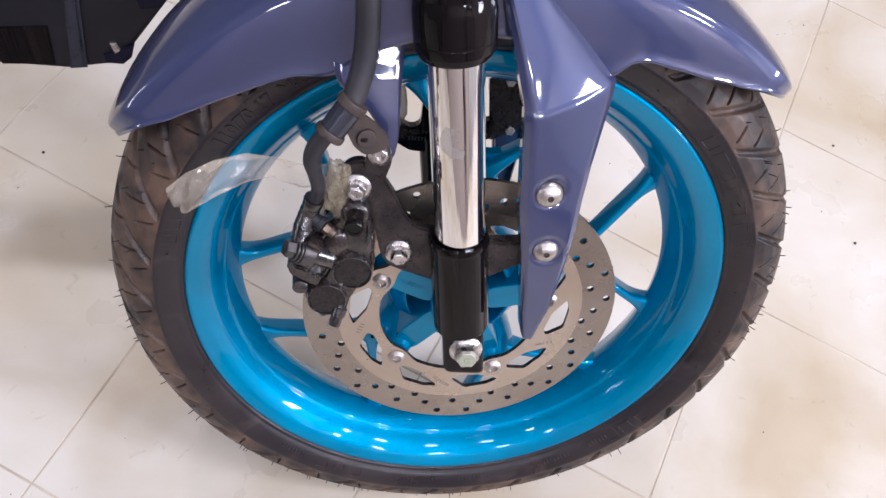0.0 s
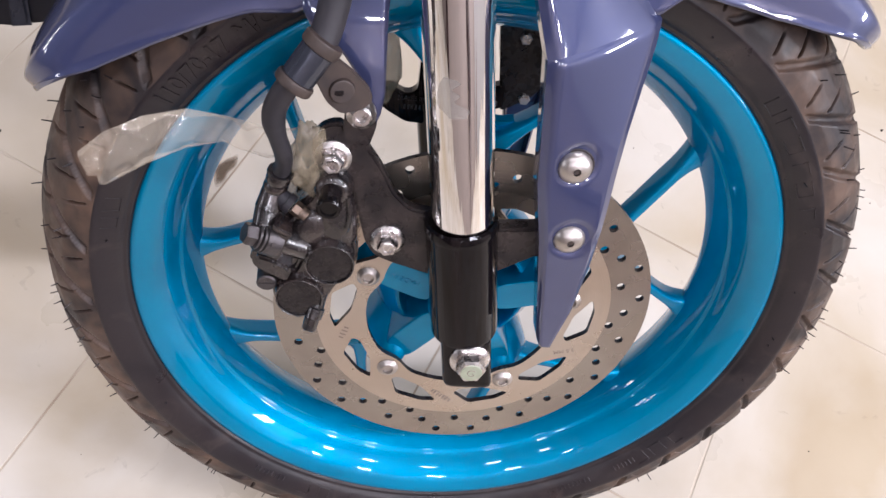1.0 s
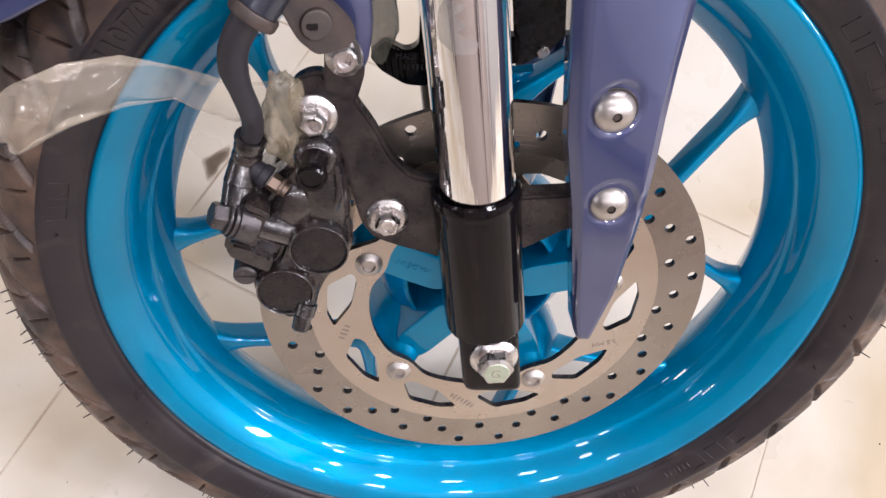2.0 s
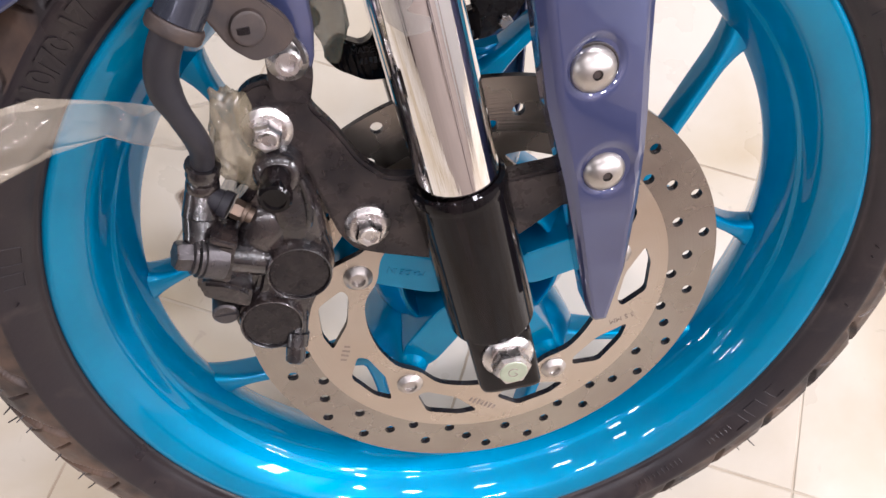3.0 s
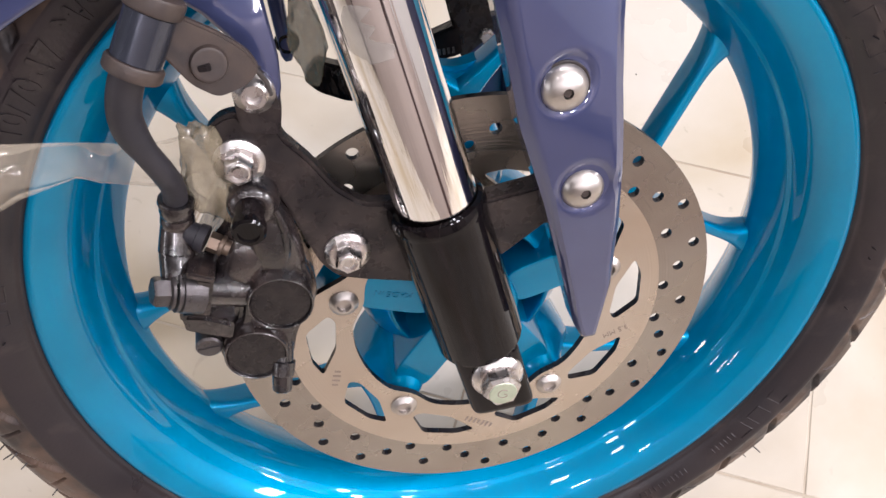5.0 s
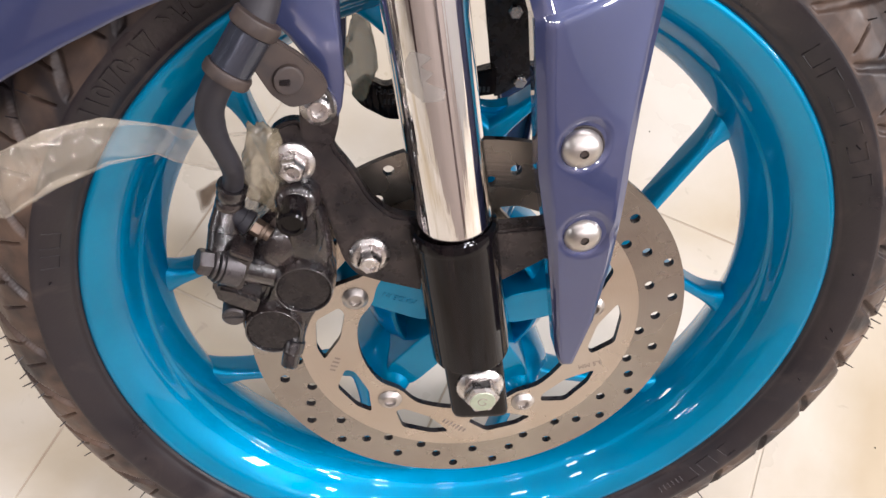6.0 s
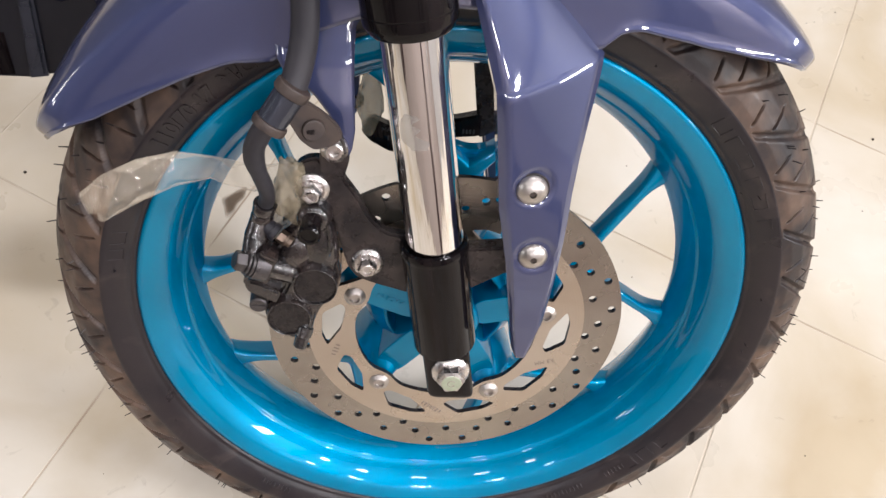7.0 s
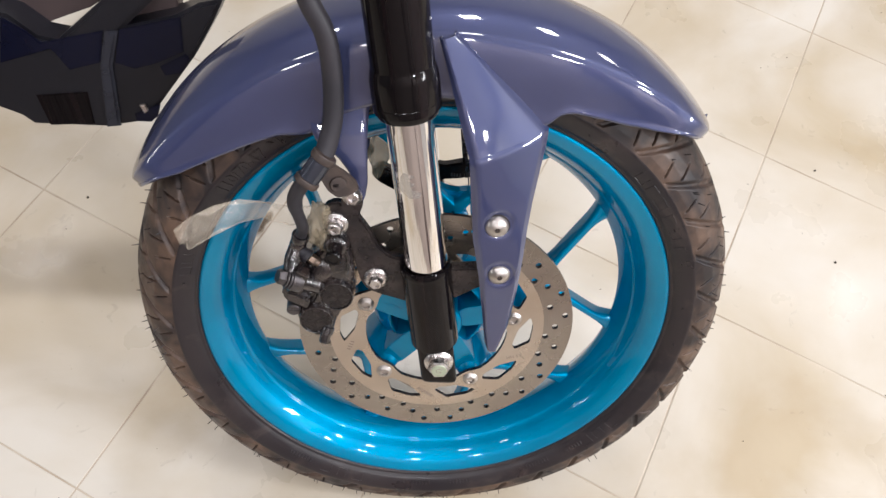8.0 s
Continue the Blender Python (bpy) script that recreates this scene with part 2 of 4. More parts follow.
def pipe(bm, points, r, seg=16, sub=6):
    """A smooth tube through the points; r: a number, or one for each point."""
    pts = [Vector(p) for p in points]
    rr = r if isinstance(r, (list, tuple)) else [r] * len(pts)
    line, rad = [], []
    for i in range(len(pts) - 1):
        p0, p1, p2, p3 = pts[max(i - 1, 0)], pts[i], pts[i + 1], pts[min(i + 2, len(pts) - 1)]
        for k in range(sub):
            t = k / sub
            line.append(0.5 * (2 * p1 + (p2 - p0) * t + (2 * p0 - 5 * p1 + 4 * p2 - p3) * t * t + (3 * p1 - p0 - 3 * p2 + p3) * t ** 3))
            rad.append(rr[i] + (rr[i + 1] - rr[i]) * t)
    line.append(pts[-1])
    rad.append(rr[-1])
    u = None
    loops = []
    for i, p in enumerate(line):
        d = (line[min(i + 1, len(line) - 1)] - line[max(i - 1, 0)]).normalized()
        u = d.orthogonal().normalized() if u is None else (u - d * u.dot(d)).normalized()
        v = d.cross(u)
        loops.append([p + (u * math.cos(2 * math.pi * k / seg) + v * math.sin(2 * math.pi * k / seg)) * rad[i] for k in range(seg)])
    rings(bm, loops)


def plate(bm, outline, y0, y1, bevel=0.0015, seg=2):
    """A flat piece in the wheel's plane: outline of (x, z), between two offsets along the axle."""
    lo = [bm.verts.new((x, y0, z)) for x, z in outline]
    hi = [bm.verts.new((x, y1, z)) for x, z in outline]
    n = len(outline)
    faces = [bm.faces.new(lo), bm.faces.new(hi)]
    for i in range(n):
        faces.append(bm.faces.new((lo[i], lo[(i + 1) % n], hi[(i + 1) % n], hi[i])))
    bmesh.ops.recalc_face_normals(bm, faces=faces)
    if bevel:
        es = list({e for f in faces[:2] for e in f.edges})
        bmesh.ops.bevel(bm, geom=es, offset=bevel, segments=seg, affect="EDGES", clamp_overlap=True)


def smooth_outline(points, sub=5):
    """A closed outline rounded through its corners."""
    n = len(points)
    out = []
    for i in range(n):
        p0, p1, p2, p3 = [Vector(points[(i + k) % n]) for k in (-1, 0, 1, 2)]
        for k in range(sub):
            t = k / sub
            q = 0.5 * (2 * p1 + (p2 - p0) * t + (2 * p0 - 5 * p1 + 4 * p2 - p3) * t * t + (3 * p1 - p0 - 3 * p2 + p3) * t ** 3)
            out.append((q.x, q.y))
    return out


def round_corners(points, r=0.003, sub=4):
    n = len(points)
    out = []
    for i in range(n):
        a, b, c = Vector(points[i - 1]), Vector(points[i]), Vector(points[(i + 1) % n])
        da, dc = (a - b), (c - b)
        k = min(r, da.length * 0.45, dc.length * 0.45)
        p, q = b + da.normalized() * k, b + dc.normalized() * k
        for j in range(sub + 1):
            t = j / sub
            w = p * (1 - t) ** 2 + b * 2 * t * (1 - t) + q * t * t
            out.append((w.x, w.y))
    return out


def revolve(bm, profile, seg=180, closed=True):
    """profile rows of (y, r) turned round the axle."""
    vs = [[bm.verts.new((r * math.cos(2 * math.pi * k / seg), y, r * math.sin(2 * math.pi * k / seg))) for y, r in profile] for k in range(seg)]
    n = len(profile)
    for k in range(seg):
        a, b = vs[k], vs[(k + 1) % seg]
        for i in range(n if closed else n - 1):
            bm.faces.new((a[i], a[(i + 1) % n], b[(i + 1) % n], b[i]))


def box(bm, lo, hi, bevel=0.002):
    lo, hi = Vector(lo), Vector(hi)
    made = bmesh.ops.create_cube(bm, size=1.0, matrix=Matrix.Translation((lo + hi) / 2) @ Matrix.Diagonal((*(hi - lo), 1)))
    if bevel:
        es = list({e for v in made["verts"] for e in v.link_edges})
        bmesh.ops.bevel(bm, geom=es, offset=bevel, segments=2, affect="EDGES", clamp_overlap=True)


# ------------------------------------------------------------------ floor, walls, ceiling
ROOM = 3.2
bm = bmesh.new()
bmesh.ops.create_grid(bm, x_segments=1, y_segments=1, size=ROOM)
bm.transform(Matrix.Translation((0, 0.3, -0.0007)))
floor = tagged(part("floor", bm, GROUT, None), "cream tiled showroom floor with thin grey joints", "floor", kind="structure")
for nm, lo, hi in (("wall_north", (-ROOM, ROOM + 0.3, -0.02), (ROOM, ROOM + 0.45, 3.05)), ("wall_south", (-ROOM, -ROOM + 0.15, -0.02), (ROOM, -ROOM + 0.3, 3.05)),
                   ("wall_east", (ROOM, -ROOM + 0.15, -0.02), (ROOM + 0.15, ROOM + 0.45, 3.05)), ("wall_west", (-ROOM - 0.15, -ROOM + 0.15, -0.02), (-ROOM, ROOM + 0.45, 3.05)),
                   ("ceiling", (-ROOM - 0.15, -ROOM + 0.15, 3.05), (ROOM + 0.15, ROOM + 0.45, 3.2))):
    bm = bmesh.new()
    box(bm, lo, hi, 0)
    tagged(part(nm, bm, {"wall_south": PINK_WALL, "wall_west": GREY_WALL}.get(nm, WALL), None), {"wall_south": "plain dull pinkish painted showroom ", "wall_west": "plain mid-grey painted showroom "}.get(nm, "plain pale painted showroom ") + nm.split("_")[0], nm.split("_")[0], kind="structure")

# unseen posts, added so the fork tubes reflect dark upright streaks
for nm, x0, x1 in (("pillar_1", -2.15, -1.85), ("pillar_2", 1.35, 1.60)):
    bm = bmesh.new()
    box(bm, (x0, -ROOM + 0.31, 0.001), (x1, -ROOM + 0.50, 3.049), 0.01)
    tagged(part(nm, bm, POST, None), "plain dark red post, unseen, added for reflections", "pillar", kind="structure")

# ------------------------------------------------------------------ motorcycle: front wheel, leaning on its stand with the bars turned
bike = new("motorcycle")
bike.matrix_world = pose(0, 0.0503, 0.2681, -28.09, 0, 0)
tagged(bike, "slate blue motorcycle with cyan wheel parked leaning on its stand", "motorcycle")

SPIN = 13.2
FORK = (-0.161, 0.987)          # direction of the fork tubes in the wheel's plane
YF = -0.084                     # the near tube's offset along the axle


def fork_at(z, y=YF):
    return (-0.0011 - 0.1635 * z, y, z)


# tyre: a wide round tread with curved grooves and thin sipes, over a smooth sidewall
SECTION = [(-0.036, 0.226), (-0.0425, 0.2303), (-0.0448, 0.2318), (-0.0457, 0.2327), (-0.0454, 0.2337), (-0.0470, 0.2347), (-0.0495, 0.2385), (-0.0522, 0.2440), (-0.0540, 0.2500), (-0.0545, 0.2522), (-0.0541, 0.2545),
           (-0.0532, 0.2610), (-0.0495, 0.2705), (-0.0430, 0.2790), (-0.0330, 0.2868), (-0.0190, 0.2932), (0.0, 0.2962)]


def tread_depth(theta, side, w):
    """Depth cut into the tread at an angle round the wheel; w runs from 0 at the tread's edge to 1 at the crown."""
    pitch = 2 * np.pi / 36
    deg = np.pi / 180
    th = theta + (0 if side < 0 else pitch / 2)
    depth = np.zeros_like(theta)

    def cut(centre, width, lo, hi, deep, soft=0.0007):
        d = np.abs((th - centre + pitch / 2) % pitch - pitch / 2) * 0.28
        k = np.clip((width + soft - d) / soft, 0, 1) * np.clip((w - lo) / 0.03, 0, 1) * np.clip((hi - w) / 0.04, 0, 1)
        return deep * k

    # each pitch has one wide lateral groove and three thin sipes
    depth = np.maximum(depth, cut((3.0 - 17.0 * w + 5.0 * w ** 2) * deg, 0.0029 - 0.0013 * w, 0.03, 0.84, 0.0034 - 0.0012 * w, 0.0018))
    depth = np.maximum(depth, cut((3.6 + 6.0 * w) * deg, 0.00055, 0.07, 0.27, 0.004))
    depth = np.maximum(depth, cut((0.2 + 3.5 * w) * deg, 0.00055, 0.21, 0.47, 0.004))
    depth = np.maximum(depth, cut((-5.0 + 4.0 * w) * deg, 0.00055, 0.46, 0.66, 0.004))
    return depth


NT = 3600
sec = []
for (y0, r0), (y1, r1) in zip(SECTION, SECTION[1:]):
    fine = 6 if r0 > 0.2518 else 1
    sec += [(y0 + (y1 - y0) * k / fine, r0 + (r1 - r0) * k / fine) for k in range(fine)]
sec = np.array(sec + [SECTION[-1]] + [(-y, r) for y, r in reversed(sec)] + [(0.036, 0.222), (-0.036, 0.222)])
theta = np.linspace(0, 2 * np.pi, NT, endpoint=False)
edge, crown = 0.2522, 0.2962
length = np.concatenate([[0], np.cumsum(np.hypot(*np.diff(sec, axis=0).T))])
first = int(np.argmin(np.abs(sec[:len(sec) // 2, 1] - edge)))
mid = int(np.argmax(sec[:, 1]))
span = length[mid] - length[first]
co = np.empty((NT, len(sec), 3))
for i, (y, r) in enumerate(sec):
    w = 1 - abs(length[i] - length[mid]) / span
    rr = np.full(NT, r)
    yy = np.full(NT, y)
    if w > 0:
        d = tread_depth(theta, -1 if y < 0 else 1, np.full(NT, w))
        n = Vector((y, (r - 0.238))).normalized()
        rr, yy = rr - d * n.y, yy - d * n.x
    co[:, i, 0], co[:, i, 1], co[:, i, 2] = rr * np.cos(theta), yy, rr * np.sin(theta)
M = len(sec)
ids = np.arange(NT * M).reshape(NT, M)
nxt = np.roll(ids, -1, axis=0)
quads = np.stack([ids, np.roll(ids, -1, axis=1), np.roll(nxt, -1, axis=1), nxt], axis=-1).reshape(-1, 4)
me = bpy.data.meshes.new("tyre")
me.from_pydata(co.reshape(-1, 3).tolist(), [], quads.tolist())
me.polygons.foreach_set("use_smooth", np.ones(len(quads), dtype=bool))
me.materials.append(RUBBER)
me.materials.append(TREAD)
on_tread = (sec[:, 1] > edge + 0.0008)
me.polygons.foreach_set("material_index", np.tile(on_tread.astype(np.int32), NT))
tyre = new("tyre", me)
tyre.parent = bike
tyre["label"] = "black rubber tyre with grooved tread"

# moulding hairs left on the tyre
bm = bmesh.new()
rng = random.Random(4)
for k in range(230):
    th = 2 * math.pi * k / 230 + rng.uniform(-0.012, 0.012)
    for y, r, n in ((-0.0485, 0.2722, (-0.75, 0.66)), (-0.0385, 0.2826, (-0.6, 0.8)), (0.0385, 0.2826, (0.6, 0.8)), (-0.020, 0.2928, (-0.3, 0.95)), (-0.0515, 0.243, (-1, 0.1))):
        if rng.random() > (0.22 if r > 0.25 else 0.07):
            continue
        n = Vector(n).normalized()
        ln = rng.uniform(0.003, 0.0065) if r > 0.25 else rng.uniform(0.002, 0.004)
        skew = rng.uniform(-0.35, 0.35)
        p = Vector((r * math.cos(th), y, r * math.sin(th)))
        d = Vector((n.y * math.cos(th) - skew * math.sin(th), n.x, n.y * math.sin(th) + skew * math.cos(th))).normalized()
        rod(bm, p - d * 0.001, p + d * ln, 0.00055, 0.00035, 5)
tagged(part("moulding_hairs", bm, RUBBER, tyre, "thin rubber moulding hairs"), kind="stuff")


def text_mesh(words, size, depth=0.0, bold=0.0):
    cu = bpy.data.curves.new("letters", "FONT")
    cu.body, cu.size, cu.align_x, cu.align_y, cu.extrude, cu.resolution_u, cu.offset = words, size, "CENTER", "CENTER", depth, 3, bold
    ob = bpy.data.objects.new("letters", cu)
    me = bpy.data.meshes.new_from_object(ob)
    bpy.data.objects.remove(ob)
    bm = bmesh.new()
    bm.from_mesh(me)
    bpy.data.meshes.remove(me)
    return bm


def round_text(words, size, radius, degrees, y, depth, parent, mat, name="lettering", flip=1, tilt=0.0, bold=0.0):
    """Letters laid round the axle on the near side; degrees: where their middle stands."""
    bm = text_mesh(words, size, depth, bold)
    for v in bm.verts:
        u, w, h = v.co
        a = radians(degrees) - flip * u / radius
        r = radius + flip * w
        v.co = (r * math.cos(a), y - h - tilt * (r - radius), r * math.sin(a))
    return part(name, bm, mat, parent)


round_text("110/70-17  M/C", 0.0138, 0.2432, 133.5, -0.0512, 0.0010, tyre, RUBBER, "raised_lettering", 1, 0.45, 0.0004)
for deg, n in ((265.0, 9), (278.0, 7), (297.0, 11), (312.0, 6), (232.0, 8)):
    bm = bmesh.new()
    for k in range(n):
        a = radians(deg + k * 0.9)
        r0, r1 = 0.2400, 0.2435
        p0, p1 = Vector((r0 * math.cos(a), -0.0503, r0 * math.sin(a))), Vector((r1 * math.cos(a), -0.0522, r1 * math.sin(a)))
        rod(bm, p0, p1, 0.0006, 0.0006, 6)
    part("raised_marking", bm, RUBBER, tyre)

def raised_frame(deg, wide, r0, r1):
    """An unreadable outlined mark moulded into the sidewall."""
    bm = bmesh.new()
    on_wall = lambda a, r: Vector((r * math.cos(a), float(np.interp(r, [0.2340, 0.2385, 0.2440, 0.2500], [-0.0465, -0.0495, -0.0522, -0.0540])) - 0.0002, r * math.sin(a)))
    a0, a1 = radians(deg - wide / 2), radians(deg + wide / 2)
    corners = [on_wall(a0, r0), on_wall(a1, r0), on_wall(a1 + 0.004, r1), on_wall(a0 + 0.004, r1)]
    for k, (p, q) in enumerate(zip(corners, corners[1:] + corners[:1])):
        if (k + int(deg)) % 3:
            rod(bm, p, q, 0.00038, 0.00038, 6)
    part("raised_marking", bm, RUBBER, tyre)


for deg, wide in ((46.5, 2.6), (42.5, 2.2), (38.5, 3.0), (33.5, 2.4), (29.5, 2.8), (24.5, 2.0), (163.0, 2.4), (166.5, 2.0), (243.0, 2.6), (247.5, 2.2), (252.0, 2.6), (318.0, 2.4), (322.0, 2.8), (326.5, 2.0)):
    raised_frame(deg, wide, 0.2385, 0.2475)

# rim
bm = bmesh.new()
RIM = [(-0.0405, 0.2310), (-0.0428, 0.2312), (-0.0442, 0.2298), (-0.0445, 0.2280), (-0.0440, 0.2262), (-0.0431, 0.2240), (-0.0419, 0.2208), (-0.0403, 0.2175), (-0.0382, 0.2145), (-0.0354, 0.2115), (-0.0320, 0.2088), (-0.0284, 0.2066),
       (-0.0252, 0.2048), (-0.0225, 0.2031), (-0.0214, 0.2022), (-0.0208, 0.2012), (-0.0195, 0.2002), (-0.0165, 0.1984), (-0.0130, 0.1963), (-0.0095, 0.1944), (-0.0060, 0.1927), (-0.0030, 0.1915), (-0.0006, 0.1909)]
prof = RIM + [(-y, r) for y, r in reversed(RIM)] + [(0.036, 0.2275), (0.02, 0.2125), (-0.02, 0.2125), (-0.036, 0.2275)]
revolve(bm, prof, 220)
rim = part("rim", bm, CYAN, bike, "glossy cyan cast alloy rim", sharp=0.9)


def spoke(centre, side):
    """One branch of a fork-shaped pair: it leaves the stem at an angle and meets the rim with a wide fillet on its inner side."""
    bm = bmesh.new()
    rows = []
    nrm = Vector((-side * 1.13, 1.0)).normalized() * side
    c, s = math.cos(centre), math.sin(centre)
    for t in np.linspace(0, 1.14, 33):
        rad, lat = 0.108 + 0.075 * t, side * (0.0005 + 0.0795 * t)
        out = min(1.08, max(0.0, (t - 0.66) / 0.34))
        root = max(0.0, (0.30 - t) / 0.30)
        outer = 0.0042 + 0.007 * out ** 3 + 0.006 * root ** 2
        inner = 0.0042 + 0.020 * out ** 2.4 + 0.004 * root ** 2
        deep = 0.0102 - 0.0015 * out ** 2 + 0.003 * root
        loop = []
        for k in range(24):
            a = 2 * math.pi * k / 24
            ca, sa = math.cos(a), math.sin(a)
            p = Vector((rad, lat)) + nrm * (outer if ca > 0 else inner) * math.copysign(abs(ca) ** 0.55, ca)
            loop.append((p.x * c - p.y * s, 0.0045 + deep * math.copysign(abs(sa) ** (0.5 + 0.4 * out), sa), p.x * s + p.y * c))
        rows.append(loop)
    rings(bm, rows)
    return part("spoke", bm, CYAN, rim, sharp=1.0)


for k in range(5):
    for side in (-1, 1):
        spoke(radians(SPIN + 72 * k), side)

# hub: a bearing housing in a flared skirt, with pockets between five arms that carry the disc and the spokes
bm = bmesh.new()
turned(bm, (0, 0, 0), (0, 1, 0), [(-0.052, 0.018), (-0.051, 0.0235), (-0.049, 0.0252), (-0.030, 0.0258), (0.004, 0.0265), (0.006, 0.0285), (0.006, 0.0405), (0.003, 0.0420), (-0.0335, 0.0447), (-0.0352, 0.0460), (-0.0350, 0.0476), (-0.0330, 0.0492),
                              (-0.0270, 0.0535), (-0.0200, 0.0592), (-0.0140, 0.0635), (-0.0060, 0.0650), (0.010, 0.0640), (0.016, 0.050), (0.020, 0.036), (0.046, 0.030), (0.052, 0.022)], 90)
hub = part("hub", bm, CYAN, rim, "cyan cast hub with five disc lugs", sharp=0.9)


def petal_loop(a, y, rc, hl, hw, e, n=40):
    """A rounded outline on the arm at angle a, in a plane across the axle."""
    c, s = math.cos(a), math.sin(a)
    loop = []
    for q in range(n):
        cq, sq = math.cos(2 * math.pi * q / n), math.sin(2 * math.pi * q / n)
        r, l = rc + hl * math.copysign(abs(cq) ** e, cq), hw * math.copysign(abs(sq) ** e, sq)
        loop.append((r * c - l * s, y, r * s + l * c))
    return loop


for k in range(5):
    a = radians(SPIN + 72 * k)
    c, s = math.cos(a), math.sin(a)
    half = [(0.020, 0.018), (0.045, 0.0220), (0.066, 0.0215), (0.084, 0.0195), (0.098, 0.0145), (0.110, 0.0140), (0.1200, 0.0170), (0.1265, 0.0160), (0.1245, 0.0090), (0.1230, 0.003)]
    out = half + [(r, -l) for r, l in reversed(half)]
    bm = bmesh.new()
    plate(bm, round_corners([(r * c - l * s, r * s + l * c) for r, l in out], 0.003, 2), 0.000, 0.0165, 0.003, 2)
    part("hub_petal", bm, CYAN, rim)
    # a flat-topped arm from the housing to the seat of the disc
    bm = bmesh.new()
    rings(bm, [petal_loop(a, y, 0.0455, hl, hw, 0.42) for y, hl, hw in ((-0.0452, 0.0225, 0.0108), (-0.0446, 0.0232, 0.0118), (-0.0425, 0.0236, 0.0124), (-0.0300, 0.0240, 0.0138), (-0.0120, 0.0250, 0.0160), (0.0, 0.0250, 0.0165))])
    part("hub_arm", bm, CYAN, rim)
    # the lug: a tent of metal that widens from the disc's seat down to the roots of the spokes
    bm = bmesh.new()
    rings(bm, [petal_loop(a, *row) for row in ((-0.0528, 0.076, 0.0088, 0.0088, 1.0), (-0.0500, 0.076, 0.0096, 0.0096, 1.0), (-0.0472, 0.0755, 0.0108, 0.0104, 0.95), (-0.0440, 0.0745, 0.0120, 0.0118, 0.9),
                                              (-0.0380, 0.0735, 0.0145, 0.0142, 0.9), (-0.0300, 0.0735, 0.0180, 0.0182, 0.85), (-0.0220, 0.0745, 0.0215, 0.0215, 0.85), (-0.0150, 0.0755, 0.0255, 0.0230, 0.8), (-0.0060, 0.0765, 0.0290, 0.0225, 0.8), (0.0100, 0.0765, 0.0290, 0.0220, 0.8), (0.0180, 0.0760, 0.0260, 0.0200, 0.8))])
    part("disc_lug", bm, CYAN, rim)
bm = text_mesh("MADE IN", 0.0055, 0.0003)
bm.transform(Matrix.Translation((-0.0435, -0.0453, 0.0185)) @ Matrix.Rotation(radians(20), 4, "Y") @ Matrix.Rotation(radians(90), 4, "X") @ Matrix.Rotation(radians(180), 4, "Z"))
part("cast_lettering", bm, CYAN, rim)

# brake disc
RADII = (0.1212, 0.1084, 0.1165, 0.1261, 0.1123, 0.1261, 0.1165, 0.1084)
HOLES = [(RADII[k % 8], radians(197.1 + k * 360 / 56)) for k in range(56)]
SLOT = ((0.083, 7.0), (0.0785, 10.0), (0.080, 24.5), (0.0925, 35.0), (0.0950, 28.0), (0.0948, 15.0))


def flat_with_holes(outer, inners, y0, y1):
    """A sheet between two offsets along the axle, outline and holes given as (x, z) loops."""
    bm = bmesh.new()
    edges = []
    for loop in (outer, *inners):
        vs = [bm.verts.new((x, y0, z)) for x, z in loop]
        edges += [bm.edges.new((vs[i], vs[(i + 1) % len(vs)])) for i in range(len(vs))]
    bmesh.ops.triangle_fill(bm, use_beauty=True, use_dissolve=False, edges=edges, normal=(0, -1, 0))
    made = bmesh.ops.extrude_face_region(bm, geom=bm.faces[:])
    bmesh.ops.translate(bm, verts=[v for v in made["geom"] if isinstance(v, bmesh.types.BMVert)], vec=(0, y1 - y0, 0))
    bm.normal_update()
    for f in bm.faces:
        f.material_index = int(abs(f.normal.y) < 0.5)
    return bm


def ring(r, n, wave=0.0, lobes=5, a0=0.0):
    return [((r - wave * max(0.0, math.cos(lobes * (2 * math.pi * k / n - a0))) ** 3) * math.cos(2 * math.pi * k / n),
             (r - wave * max(0.0, math.cos(lobes * (2 * math.pi * k / n - a0))) ** 3) * math.sin(2 * math.pi * k / n)) for k in range(n)]


def spot(x, z, r, n=12):
    return [(x + r * math.cos(2 * math.pi * k / n), z + r * math.sin(2 * math.pi * k / n)) for k in range(n)]


bm = flat_with_holes(ring(0.1335, 160), [spot(r * math.cos(a), r * math.sin(a), 0.0032) for r, a in HOLES] + [ring(0.1052, 120)], -0.057, -0.053)
disc = part("brake_disc", bm, BAND, bike, "drilled steel front brake disc", sharp=0.5)
disc.data.materials.append(SATIN)
slots = []
for k in range(10):
    pts = [(r * math.cos(radians(SPIN + 36 * k + a)), r * math.sin(radians(SPIN + 36 * k + a))) for r, a in SLOT]
    slots.append(round_corners(pts, 0.003, 3))
bm = flat_with_holes(ring(0.1052, 120), slots + [ring(0.0695, 120, 0.004, 5, radians(SPIN))], -0.0572, -0.0532)
carrier = part("disc_carrier", bm, DISC, disc, "bare steel disc centre with slanted slots", sharp=0.5)
carrier.data.materials.append(SATIN)
bm = text_mesh("3.5 MM", 0.0052, 0.0002)
bm.transform(Matrix.Translation((0.0806, -0.0573, -0.0322)) @ Matrix.Rotation(radians(164.4), 4, "Y") @ Matrix.Rotation(radians(90), 4, "X"))
part("stamped_lettering", bm, STAMP, carrier)
